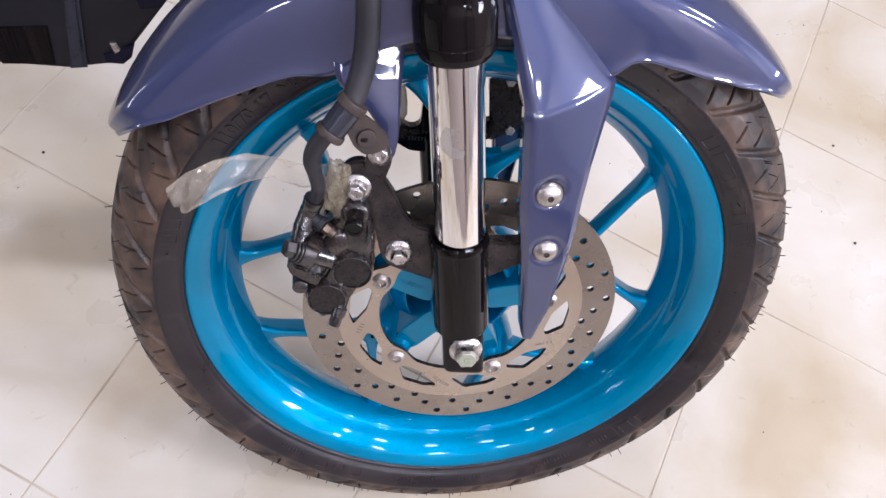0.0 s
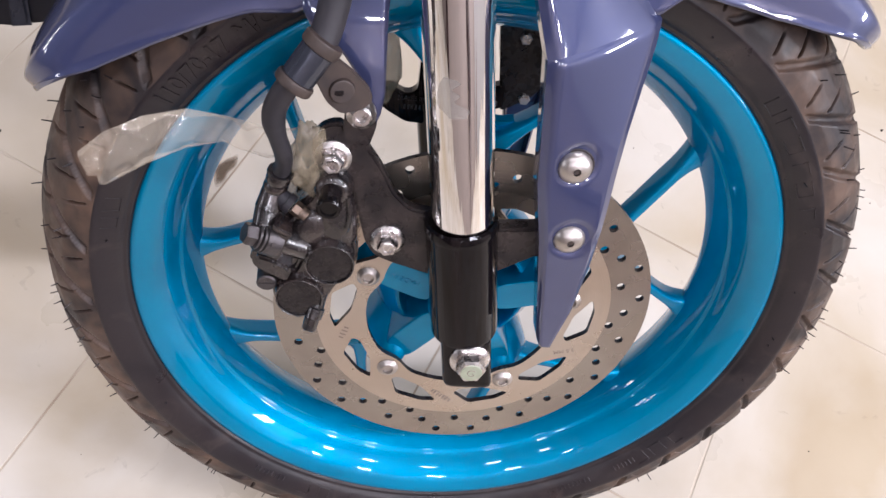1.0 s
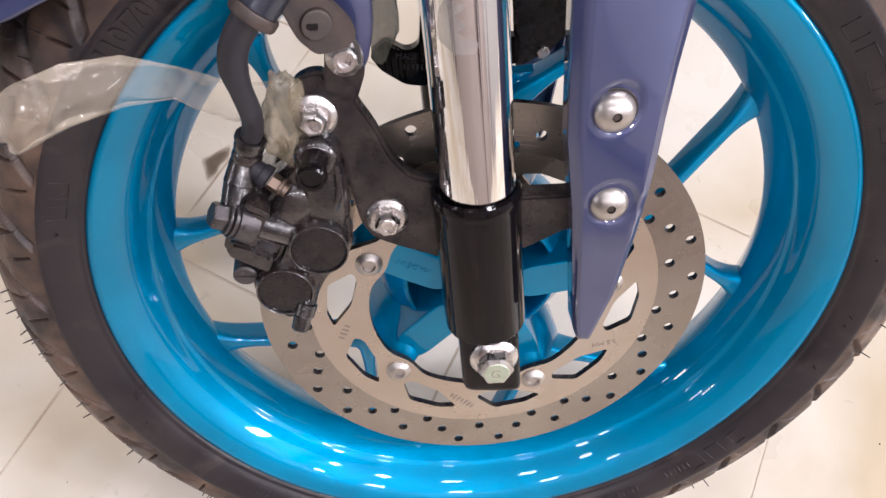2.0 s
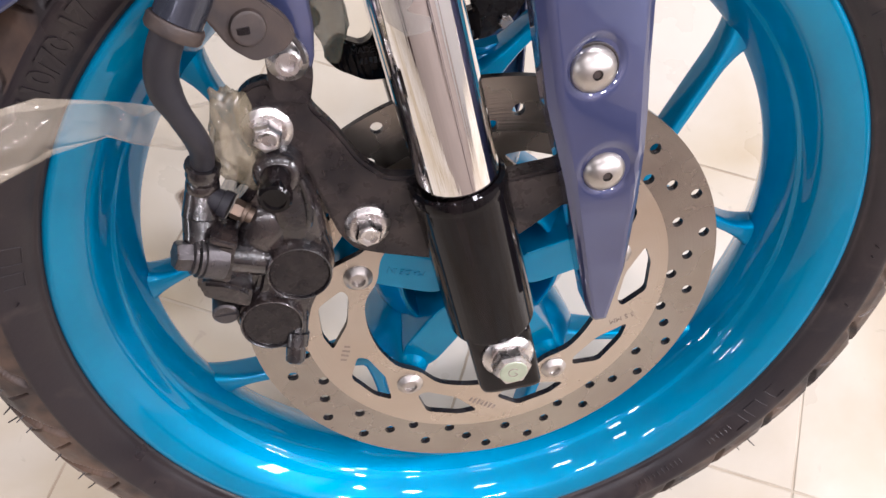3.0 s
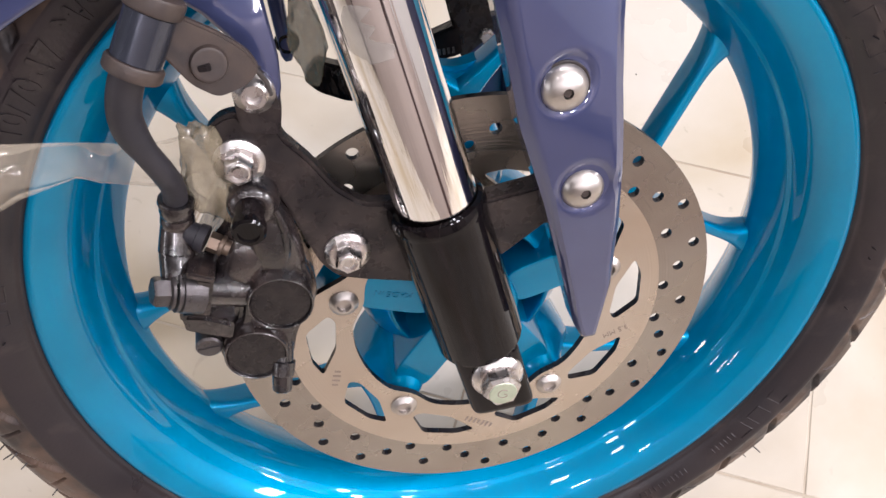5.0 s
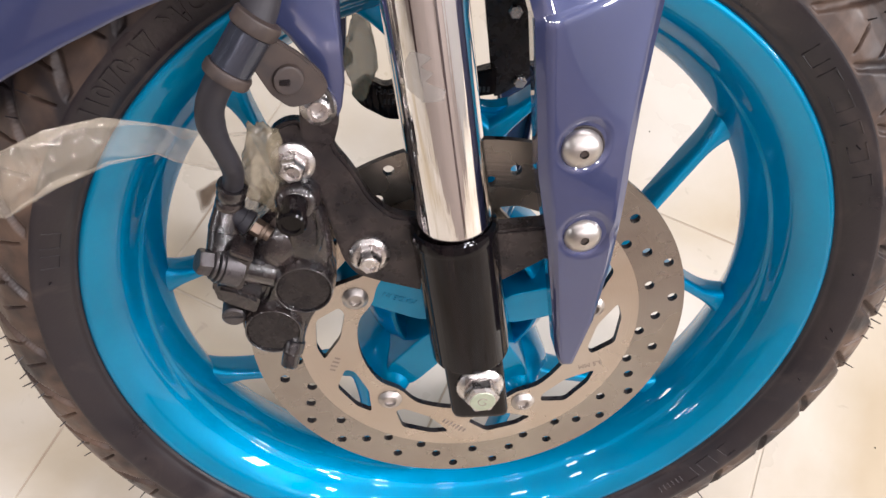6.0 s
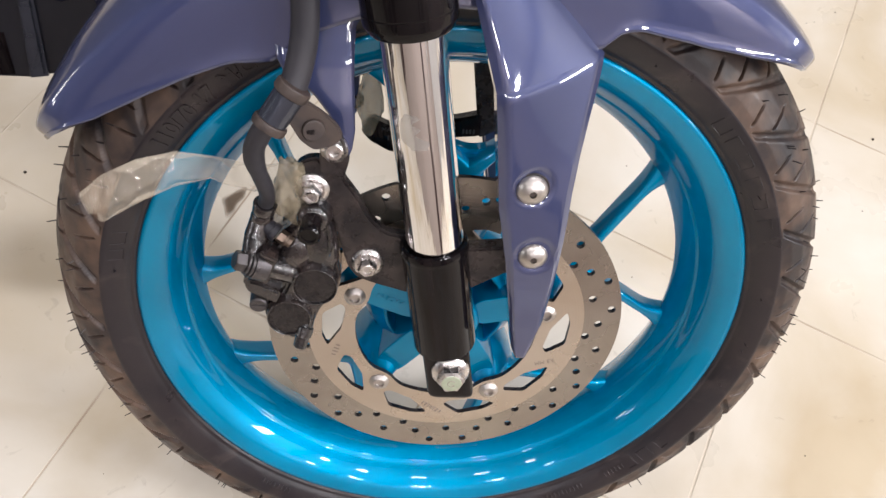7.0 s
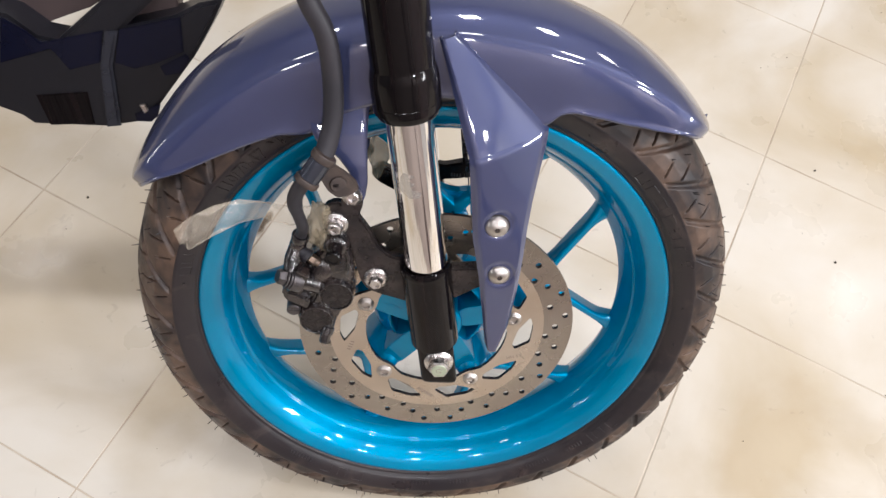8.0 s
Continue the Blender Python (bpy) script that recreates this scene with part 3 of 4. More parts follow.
for x0, z0, x1, z1, n in ((-0.0863, -0.0303, -0.0818, -0.0175, 4), (-0.0143, -0.0800, 0.0023, -0.0922, 7)):
    bm = bmesh.new()
    along = Vector((x1 - x0, z1 - z0)).normalized()
    across = Vector((-along.y, along.x))
    for k in range(n):
        c = Vector((x0, z0)).lerp(Vector((x1, z1)), (k + 0.5) / n)
        tall = 0.0022 if k % 3 else 0.0017
        plate(bm, [tuple(c + along * u * 0.0006 + across * v * tall) for u, v in ((-1, -1), (1, -1), (1, 1), (-1, 1))], -0.0574, -0.0572, 0)
    part("stamped_bars", bm, STAMP, carrier)
for k in range(5):
    a = radians(SPIN + 72 * k)
    bm = bmesh.new()
    turned(bm, (0.076 * math.cos(a), -0.0572, 0.076 * math.sin(a)), (0, -1, 0), [(0, 0.0079), (0.0008, 0.0079), (0.0030, 0.0056), (0.0034, 0.0046), (0.0034, 0.0038), (0.0012, 0.0034), (0.0012, 0.0008)], 32)
    part("disc_bolt", bm, NICKEL, disc)

# forks
for y in (YF, -YF):
    near = y < 0
    bm = bmesh.new()
    axis = Vector((FORK[0], 0, FORK[1]))
    turned(bm, fork_at(0.09, y), axis, [(0, 0.0190), (0.30, 0.0190)], 64)
    tube = part("fork_tube", bm, CHROME, bike, "polished chrome fork tube")
    near_tube = tube if near else near_tube
    bm = bmesh.new()
    turned(bm, Vector(fork_at(0.006, y)) - Vector((0.0009, 0, 0)), axis, [(0.006, 0.0150), (0.0062, 0.0208), (0.0070, 0.0219), (0.0085, 0.0223), (0.088, 0.0223), (0.0900, 0.0230), (0.0930, 0.0230), (0.0955, 0.0223), (0.0965, 0.0203), (0.094, 0.0192)], 56)
    sg = -1 if near else 1
    slider = part("fork_slider", bm, BLACK, tube, "gloss black fork bottom")
    bm = bmesh.new()
    loops = []
    for z, f, k in ((0.036, 0.0, 0.97), (0.0190, 0.0, 0.995), (0.0172, 0.0, 0.985), (0.0164, 0.1, 0.96), (0.0160, 0.6, 0.96), (0.0150, 0.93, 0.98), (0.0130, 1.0, 1.0), (-0.0245, 1.0, 1.0), (-0.0272, 1.0, 0.97), (-0.0287, 1.0, 0.90), (-0.0290, 1.0, 0.5)):
        mid = (-0.0018 - 0.1635 * z) * f + (1 - f) * (fork_at(z)[0] - 0.0009)
        power = 1.0 - 0.72 * f
        loop = []
        for j in range(56):
            c, d = math.cos(2 * math.pi * j / 56), math.sin(2 * math.pi * j / 56)
            loop.append((mid + k * (0.0212 - 0.0041 * f) * math.copysign(abs(c) ** power, c), y + sg * 0.0022 * f + k * (0.0212 - 0.0052 * f) * math.copysign(abs(d) ** power, d), z))
        loops.append(loop)
    rings(bm, loops)
    part("fork_foot", bm, BLACK, slider, "gloss black axle clamp")
    bm = bmesh.new()
    turned(bm, fork_at(0.246, y), axis, [(-0.004, 0.0195), (-0.004, 0.0232), (-0.0025, 0.0245), (0.0005, 0.0250), (0.0008, 0.0262), (0.002, 0.0267), (0.0075, 0.0267), (0.0079, 0.0264), (0.0085, 0.0267), (0.026, 0.0267), (0.031, 0.0258), (0.0355, 0.0247), (0.0365, 0.0243), (0.30, 0.0243)], 56)
    part("fork_outer", bm, BLACK, tube, "gloss black upper fork tube with dust seal")

# a smear of old film left on the near tube
bm = bmesh.new()
rows = []
axis = Vector((FORK[0], 0, FORK[1]))
side = Vector((FORK[1], 0, -FORK[0]))
for i in range(15):
    t = i / 14
    mid = Vector(fork_at(0.177 + 0.023 * t))
    lo = -0.55 + 0.25 * noise.noise((t * 4.0, 1.5, 0)) - 0.15 * math.sin(math.pi * t)
    hi = -0.02 + 0.45 * noise.noise((t * 5.0, 7.5, 0)) - 0.35 * t
    rows.append([mid + (side * math.sin(lo + (hi - lo) * k / 8) + Vector((0, -1, 0)) * math.cos(lo + (hi - lo) * k / 8)) * 0.0192 for k in range(9)])
rings(bm, rows, close=False)
part("film_residue", bm, RESIDUE, near_tube, "dull smear of old film")

# axle bolt
bm = bmesh.new()
turned(bm, (0, -0.1010, 0), (0, -1, 0), [(-0.001, 0.0134), (0.0012, 0.0137), (0.0024, 0.0135), (0.0034, 0.0126), (0.0050, 0.0106), (0.0058, 0.0088)], 48)
hexhead(bm, (0, -0.1052, 0), (0, -1, 0), 0.0099, 0.0095, 0.35)
turned(bm, (0, 0.1, 0), (0, -1, 0), [(0, 0.012), (0.2, 0.012)], 24)
axle_bolt = part("axle_bolt", bm, STEEL, bike, "zinc-plated hexagon axle bolt")
bm = bmesh.new()
turned(bm, (0, -0.1147, 0), (0, -1, 0), [(0, 0.0072), (0.0003, 0.0068), (0.0003, 0.0010)], 32)
part("end_face", bm, ZINC, axle_bolt, "dull greenish zinc end face")
bm = bmesh.new()
pipe(bm, [(0.0026 * math.cos(a), -0.1150, 0.0026 * math.sin(a)) for a in np.linspace(0.6, 5.6, 12)] + [(0.0004, -0.1150, -0.0002)], 0.00028, 6, 2)
part("stamped_mark", bm, STAMP, axle_bolt)

# fender: a shell over the tyre, with a leg and a stay to each side
EDGE_A = [42.6, 45, 48.9, 50.6, 54.8, 60.3, 65.8, 69.0, 70.7, 71.7, 72.3, 72.7, 75, 80, 98, 114, 119, 121.5, 124, 127.7, 133, 138.9, 143, 145.5, 148.5, 151.5, 154.6]
EDGE_R = [0.3050, 0.3035, 0.3000, 0.2958, 0.2825, 0.2705, 0.2630, 0.2600, 0.2562, 0.2525, 0.2470, 0.2400, 0.240, 0.245, 0.252, 0.2485, 0.243, 0.2475, 0.2535, 0.258, 0.2645, 0.274, 0.2825, 0.2914, 0.3005, 0.3045, 0.3060]
SHAPE = [(1.03, 0.0), (1.022, 0.035), (1.008, 0.09), (1.0, 0.17), (0.99, 0.34), (0.972, 0.50), (0.945, 0.625), (0.925, 0.68), (0.89, 0.725), (0.76, 0.835), (0.60, 0.91), (0.40, 0.962), (0.20, 0.99), (0.0, 1.0)]
bm = bmesh.new()
loops = []
NA = 320
for i in range(NA + 1):
    ang = 98.6 + 55.3 * math.sin(math.pi / 2 * math.cos(math.pi * i / NA))
    e = float(np.mean([np.interp(ang + d, EDGE_A, EDGE_R) for d in (-0.6, -0.3, 0, 0.3, 0.6)]))
    top = 0.3218 - 0.0055 * ((ang - 98) / 57) ** 4 - 0.0025 * ((ang - 98) / 57) ** 2
    end = min(1.0, min(ang - 43.2, 154.0 - ang) / 9.5)
    wide = 0.001 + 0.067 * math.sqrt(max(0.0, 1 - (1 - end) ** 2.0))
    soft = float(np.mean([np.interp(ang + d, EDGE_A, EDGE_R) for d in np.linspace(-9, 9, 19)]))
    near = []
    for u, v in SHAPE:
        base = e + (soft - e) * min(1.0, v / 0.34)
        near.append((-wide * u, base + (top - base) * v))
    row = near + [(-y, r) for y, r in reversed(near[:-1])]
    loops.append([(r * math.cos(radians(ang)), y, r * math.sin(radians(ang))) for y, r in row])
rings(bm, loops, close=False)
fender = part("front_fender", bm, PAINT, bike, "glossy slate blue front fender", solid=0.003, sharp=0.8)


def lerp_rows(z, rows):
    return float(np.interp(z, [r[0] for r in rows], [r[1] for r in rows]))


def fender_leg(sg):
    bm = bmesh.new()
    left = [(0.0150, 0.0468), (0.0217, 0.0438), (0.0985, 0.0297), (0.1368, 0.0207), (0.171, 0.0160), (0.2153, 0.0098)]
    right = [(0.0150, 0.0502), (0.0253, 0.0530), (0.0444, 0.0575), (0.0844, 0.0603), (0.1465, 0.0618), (0.17, 0.0636), (0.1924, 0.0665), (0.2153, 0.0700), (0.2290, 0.0714)]
    cols = (0.0, 0.0, 0.025, 0.05, 0.075, *(0.1 + 0.02 * k for k in range(41)), 0.925, 0.95, 0.975, 1.0, 1.0)
    ease = lambda t: max(0.0, min(1.0, t)) ** 2 * (3 - 2 * max(0.0, min(1.0, t)))
    rows = []
    for z in np.concatenate([[0.0150, 0.0165, 0.0195, 0.024], np.linspace(0.03, 0.2120, 170)]):
        tilt = 0.0155 * ease((z - 0.10) / 0.112)
        deep = 0.0016 * max(0.0, (z - 0.207) / 0.005) ** 2 - 0.0012 * ease((z - 0.15) / 0.055)
        row = []
        for k, u in enumerate(cols):
            zz = z + tilt * u
            xl, xr = lerp_rows(zz, left), lerp_rows(zz, right)
            fall = 0.0258 * max(0.0, (zz - 0.108) / 0.1065) ** 1.5
            y = -0.1004 + deep * ease((u + 0.06) / 0.16) * (1 - 0.6 * ease((u - 0.5) / 0.5)) + fall * u ** 1.3 + 0.0022 * (1 - ease(u / 0.1)) + 0.002 * ease((u - 0.92) / 0.08)
            x = xl + (xr - xl) * u
            for bx, bz in ((0.0369, 0.1519), (0.0445, 0.1032)):
                y += 0.0013 * (1 - ease((math.hypot(x - bx - 0.0012, zz - bz - 0.0012) - 0.0108) / 0.0034))
            y += 0.0105 if k == 0 else 0.0085 if k == len(cols) - 1 else 0.0
            row.append((x, y, zz))
        rows.append(row)
    # the crease, then the flat facet that rises to the fender's side
    brow = [Vector(p) for p in rows[-1]]
    for t in (0.008, 0.02, 0.04, 0.10, 0.2, 0.3, 0.45, 0.6, 0.8, 1.0):
        row = []
        for k, u in enumerate(cols):
            back = 0.0105 if k == 0 else 0.0085 if k == len(cols) - 1 else 0.0022 * (1 - ease(u / 0.1)) + 0.002 * ease((u - 0.92) / 0.08)
            top = Vector((-0.0177 + 0.0084 * u, -0.0728 + 0.0038 * u + back, 0.2970 + 0.0025 * u))
            row.append(tuple(brow[k].lerp(top, t) - Vector((0, 0.0012 * math.sin(math.pi * min(1.0, 2 * t)) * math.sin(math.pi * u), 0))))
        rows.append(row)
    rings(bm, [[(x, y if sg < 0 else -y, z) for x, y, z in row] for row in rows], close=False)
    leg = part("fender_leg", bm, PAINT, fender, "slate blue pointed fender leg", sharp=0.38, solid=-0.0025 if sg < 0 else 0.0025)
    for x, z in ((0.0369, 0.1519), (0.0445, 0.1032)):
        bm = bmesh.new()
        # black ring puts the shade round the bolt head into colour
        turned(bm, (x, sg * 0.0986, z), (0, sg, 0), [(0, 0.0112), (0.0008, 0.0112), (0.0010, 0.0108), (0.0010, 0.0104)], 36)
        part("bolt_shade_ring", bm, SATIN, fender, "dark ring for the shade round the bolt")
        bm = bmesh.new()
        turned(bm, (x, sg * 0.0982, z), (0, sg, 0), [(0, 0.0100), (0.0024, 0.0100), (0.0044, 0.0092), (0.0064, 0.0072), (0.0076, 0.0047), (0.0081, 0.0026), (0.0081, 0.0022), (0.0060, 0.0019)], 36)
        bolt = part("fender_bolt", bm, NICKEL, fender, "domed steel button bolt")
        bm = bmesh.new()
        turned(bm, (x, sg * 0.1042, z), (0, sg, 0), [(0, 0.0018), (0.0014, 0.0018)], 6)
        part("socket", bm, DUSTY, bolt, "dirty hexagon socket")


def fender_stay(sg, low):
    """A pressed tongue that runs down from inside the fender's edge to the bracket."""
    left = [(low, -0.0822), (0.172, -0.0825), (0.185, -0.0855), (0.1965, -0.0954), (0.2035, -0.1050), (0.2075, -0.1118), (0.2150, -0.1160), (0.224, -0.1175), (0.258, -0.1150)]
    right = [(low, -0.0738), (0.176, -0.0712), (0.2165, -0.0722), (0.2337, -0.0715), (0.246, -0.0640), (0.262, -0.0600)]
    front = [(0.155, 0.0800), (0.172, 0.0785), (0.190, 0.0755), (0.2135, 0.0690), (0.224, 0.0650), (0.240, 0.0595), (0.262, 0.0530)]
    bm = bmesh.new()
    rows = []
    for z in np.linspace(low, 0.262, 44):
        xl, xr = lerp_rows(z, left), lerp_rows(z, right)
        end = 0.0016 * max(0.0, 1 - (z - low) / 0.004)
        rows.append([(xl + end + (xr - xl - 2 * end) * k / 9, sg * (lerp_rows(z, front) + 0.0008 * math.sin(math.pi * k / 9)), z) for k in range(10)])
    rings(bm, rows, close=False)
    part("fender_stay", bm, PAINT, fender, solid=-0.003 if sg < 0 else 0.003)


for sg in (-1, 1):
    fender_leg(sg)
    fender_stay(sg, 0.160 if sg < 0 else 0.110)

# near caliper bracket
bm = bmesh.new()
arm = [(-0.1085, 0.146), (-0.1050, 0.1515), (-0.0990, 0.1552), (-0.0920, 0.1556), (-0.0905, 0.1500), (-0.0775, 0.1460), (-0.0768, 0.1410), (-0.0685, 0.1291), (-0.0600, 0.1124), (-0.0495, 0.1019), (-0.0369, 0.0998), (-0.0150, 0.0985),
       (-0.0100, 0.0440), (-0.0368, 0.0529), (-0.0555, 0.0588), (-0.0684, 0.0640), (-0.0748, 0.0740), (-0.0790, 0.0900), (-0.0840, 0.1120), (-0.0930, 0.1230), (-0.1050, 0.1260), (-0.1090, 0.1360)]
plate(bm, round_corners(arm, 0.004, 3), -0.0795, -0.0700, 0.0016)
bracket = part("caliper_bracket", bm, SATIN, bike, "satin black caliper bracket")
bm = bmesh.new()
plate(bm, round_corners([(0.002, 0.0960), (0.0295, 0.0985), (0.064, 0.1180), (0.066, 0.1040), (0.0340, 0.0790), (0.006, 0.0610)], 0.002, 2), -0.0870, -0.0740, 0.0014)
part("bracket_arm", bm, SATIN, bracket)
bm = bmesh.new()
plate(bm, round_corners([(-0.0922, 0.1480), (-0.0772, 0.1440), (-0.0738, 0.1570), (-0.0738, 0.1690), (-0.0790, 0.1760), (-0.0870, 0.1755), (-0.0915, 0.1680)], 0.003, 3), -0.0830, -0.0765, 0.0010)
part("bracket_tab", bm, SATIN, bracket)
for x, z in ((-0.0969, 0.1345), (-0.0613, 0.0787)):
    bm = bmesh.new()
    turned(bm, (x, -0.0795, z - 0.0005), (0, -1, 0), [(0, 0.0108), (0.0012, 0.0108), (0.0028, 0.0088), (0.0032, 0.0075)], 40)
    hexhead(bm, (x, -0.0823, z - 0.0005), (0, -1, 0), 0.0066, 0.0068, 0.5)
    turned(bm, (x, -0.0889, z - 0.0005), (0, -1, 0), [(0, 0.0048), (0.0006, 0.0046), (0.0009, 0.0040), (0.0006, 0.0026), (-0.0008, 0.0016), (-0.0008, 0.0004)], 20)
    part("caliper_bolt", bm, STEEL, bracket, "zinc-plated flange bolt")
bm = bmesh.new()
turned(bm, (-0.0827, -0.0860, 0.1660), (0, -1, 0), [(-0.003, 0.0080), (0, 0.0083), (0.0010, 0.0083), (0.0040, 0.0056), (0.0048, 0.0048), (0.0048, 0.0031), (0.0020, 0.0029)], 32)
part("stay_bolt", bm, STEEL, bracket, "zinc-plated socket bolt")

# caliper: body, two bores, pins, bleeder, hose union
bm = bmesh.new()
body = [(-0.0850, 0.1160), (-0.0838, 0.1050), (-0.0825, 0.0900), (-0.0785, 0.0715), (-0.0795, 0.0578), (-0.0880, 0.0461), (-0.0940, 0.0369), (-0.0985, 0.0230), (-0.1080, 0.0200), (-0.1219, 0.0225), (-0.1300, 0.0300), (-0.1315, 0.0421),
        (-0.1375, 0.0480), (-0.1440, 0.0545), (-0.1425, 0.0640), (-0.1340, 0.0760), (-0.1250, 0.0860), (-0.1200, 0.0990), (-0.1100, 0.1080), (-0.1045, 0.1190), (-0.0950, 0.1235)]
plate(bm, round_corners(body, 0.004, 3), -0.0845, -0.0660, 0.0035, 3)
caliper = part("brake_caliper", bm, CAST, bike, "dusty black cast brake caliper")
for x, z in ((-0.0955, 0.0655), (-0.1135, 0.0375)):
    bm = bmesh.new()
    turned(bm, (x, -0.080, z), (0, -1, 0), [(0, 0.0168), (0.007, 0.0158), (0.0105, 0.0152), (0.0122, 0.0151), (0.0131, 0.0149), (0.0134, 0.0145), (0.0131, 0.0141), (0.0116, 0.0138), (0.0112, 0.0132)], 48)
    bore = part("piston_bore", bm, CAST, caliper)
    bm = bmesh.new()
    turned(bm, (x, -0.0905, z), (0, -1, 0), [(0, 0.0136), (0.0012, 0.0136), (0.0015, 0.0130), (0.0013, 0.006)], 40)
    part("bore_face", bm, BORE, bore, "flat black bore face")
bm = bmesh.new()
plate(bm, smooth_outline([(-0.0800, 0.0700), (-0.0835, 0.0860), (-0.0890, 0.0880), (-0.1010, 0.0830), (-0.1120, 0.0700), (-0.1180, 0.0560), (-0.1290, 0.0480), (-0.1290, 0.0320), (-0.1180, 0.0230), (-0.1030, 0.0250), (-0.0900, 0.0480)], 4), -0.0890, -0.0780, 0.004, 3)
part("caliper_web", bm, CAST, caliper)
bm = bmesh.new()
turned(bm, (-0.0955, -0.074, 0.1165), (-0.0005, -0.0165, -0.0005), [(0, 0.0118), (0.0100, 0.0114), (0.0130, 0.0106), (0.0150, 0.0094), (0.0162, 0.0078), (0.0166, 0.0066)], 36)
plate(bm, round_corners([(-0.0862, 0.1170), (-0.0850, 0.0960), (-0.0890, 0.0840), (-0.1010, 0.0930), (-0.1065, 0.1120)], 0.003, 2), -0.0885, -0.0780, 0.002)
part("pin_boss", bm, CAST, caliper)
bm = bmesh.new()
rod(bm, (-0.0963, -0.088, 0.1172), (-0.0972, -0.1015, 0.1155), 0.0064, 0.0060, 28)
turned(bm, (-0.0970, -0.0995, 0.1157), (-0.06, -1, -0.12), [(0, 0.0070), (0.0025, 0.0073), (0.0050, 0.0071), (0.0062, 0.0062), (0.0062, 0.0046), (0.0052, 0.0044)], 32)
part("pin_sleeve", bm, BLACK, caliper, "glossy rubber slide pin sleeve")
bm = bmesh.new()
rod(bm, (-0.1270, -0.0830, 0.1080), (-0.1190, -0.0855, 0.1030), 0.0052, 0.0056, 20, 0.001)
turned(bm, (-0.1225, -0.0844, 0.1052), (0.008, -0.0025, -0.005), [(0, 0.0054), (0.0003, 0.0062), (0.004, 0.0064), (0.0044, 0.0056)], 14)
part("bleeder_cap", bm, HOSE, caliper, "grey rubber bleeder cap")
bm = bmesh.new()
hexhead(bm, (-0.1180, -0.0858, 0.1025), (0.008, -0.0020, -0.0052), 0.0046, 0.0050, 0.2)
turned(bm, (-0.1140, -0.0866, 0.0999), (0.008, -0.0020, -0.0052), [(0, 0.0046), (0.0016, 0.0048), (0.0020, 0.0036), (0.0045, 0.0036)], 20)
part("bleeder", bm, BRASS, caliper, "tarnished brass bleed screw")
bm = bmesh.new()
turned(bm, (-0.1372, -0.0955, 0.0866), (0.0113, 0.004, -0.0058), [(0, 0.0088), (0.0003, 0.0094), (0.0012, 0.0094), (0.0015, 0.0086), (0.0022, 0.0086), (0.0026, 0.0098), (0.0105, 0.0102), (0.0120, 0.0102), (0.0125, 0.0092)], 40)
part("hose_union", bm, IRON, caliper, "dusty banjo union")
bm = bmesh.new()
turned(bm, (-0.1378, -0.0955, 0.0868), (-0.86, -0.30, 0.42), [(0, 0.0082), (0.0012, 0.0082), (0.0018, 0.0072)], 28)
hexhead(bm, (-0.1390, -0.0959, 0.0874), (-0.86, -0.30, 0.42), 0.0068, 0.0072, 0.1)
part("banjo_bolt", bm, IRON, caliper, "dull steel banjo bolt")
bm = bmesh.new()
plate(bm, round_corners([(-0.1261, 0.0935), (-0.1187, 0.0899), (-0.1261, 0.0703), (-0.1339, 0.0736)], 0.0015, 2), -0.0985, -0.078, 0.0016)
part("union_block", bm, CAST, caliper)
bm = bmesh.new()
plate(bm, round_corners([(-0.1281, 0.0983), (-0.1175, 0.0924), (-0.1185, 0.0898), (-0.1252, 0.0929), (-0.1290, 0.0954)], 0.0015, 2), -0.1005, -0.082, 0.0008)
part("block_ledge", bm, CAST, caliper)
bm = bmesh.new()
plate(bm, round_corners([(-0.1390, 0.0694), (-0.1294, 0.0664), (-0.1182, 0.0594), (-0.1215, 0.0503), (-0.1333, 0.0562), (-0.1403, 0.0604)], 0.0015, 2), -0.093, -0.074, 0.0018)
part("flange", bm, CAST, caliper)


def lump(bm, centre, size, turn, power=0.75, n=28):
    """A rounded block of cast metal; turn: degrees about the axle."""
    m = Matrix.Translation(centre) @ Matrix.Rotation(radians(turn), 4, "Y")
    sgn = lambda v, p: math.copysign(abs(v) ** p, v)
    loops = []
    for i in range(1, n // 2):
        a = math.pi * i / (n // 2)
        loops.append([m @ Vector((size[0] * sgn(math.sin(a), power) * sgn(math.cos(2 * math.pi * j / n), power), size[1] * sgn(math.sin(a), power) * sgn(math.sin(2 * math.pi * j / n), power), size[2] * sgn(math.cos(a), power))) for j in range(n)])
    rings(bm, loops)


bm = bmesh.new()
lump(bm, (-0.0922, -0.0795, 0.0920), (0.0118, 0.0105, 0.0245), -6)
part("body_shoulder", bm, CAST, caliper, "rounded dusty shoulder of the caliper")
bm = bmesh.new()
lump(bm, (-0.1075, -0.0800, 0.0860), (0.0120, 0.0095, 0.0150), 32)
part("body_shoulder", bm, CAST, caliper)
bm = bmesh.new()
lump(bm, (-0.1045, -0.0800, 0.0510), (0.0125, 0.0098, 0.0215), 34)
part("bore_bridge", bm, CAST, caliper)
bm = bmesh.new()
pipe(bm, [(-0.0868, -0.0880, 0.1130), (-0.0852, -0.0890, 0.1030), (-0.0862, -0.0890, 0.0930), (-0.0885, -0.0880, 0.0850)], [0.0014, 0.0018, 0.0018, 0.0012], 10, 5)
part("body_rib", bm, CAST, caliper)
bm = bmesh.new()
rod(bm, (-0.1270, -0.0905, 0.0812), (-0.1040, -0.0815, 0.0668), 0.0072, 0.0080, 28, 0.001)
part("fluid_passage", bm, CAST, caliper)
bm = bmesh.new()
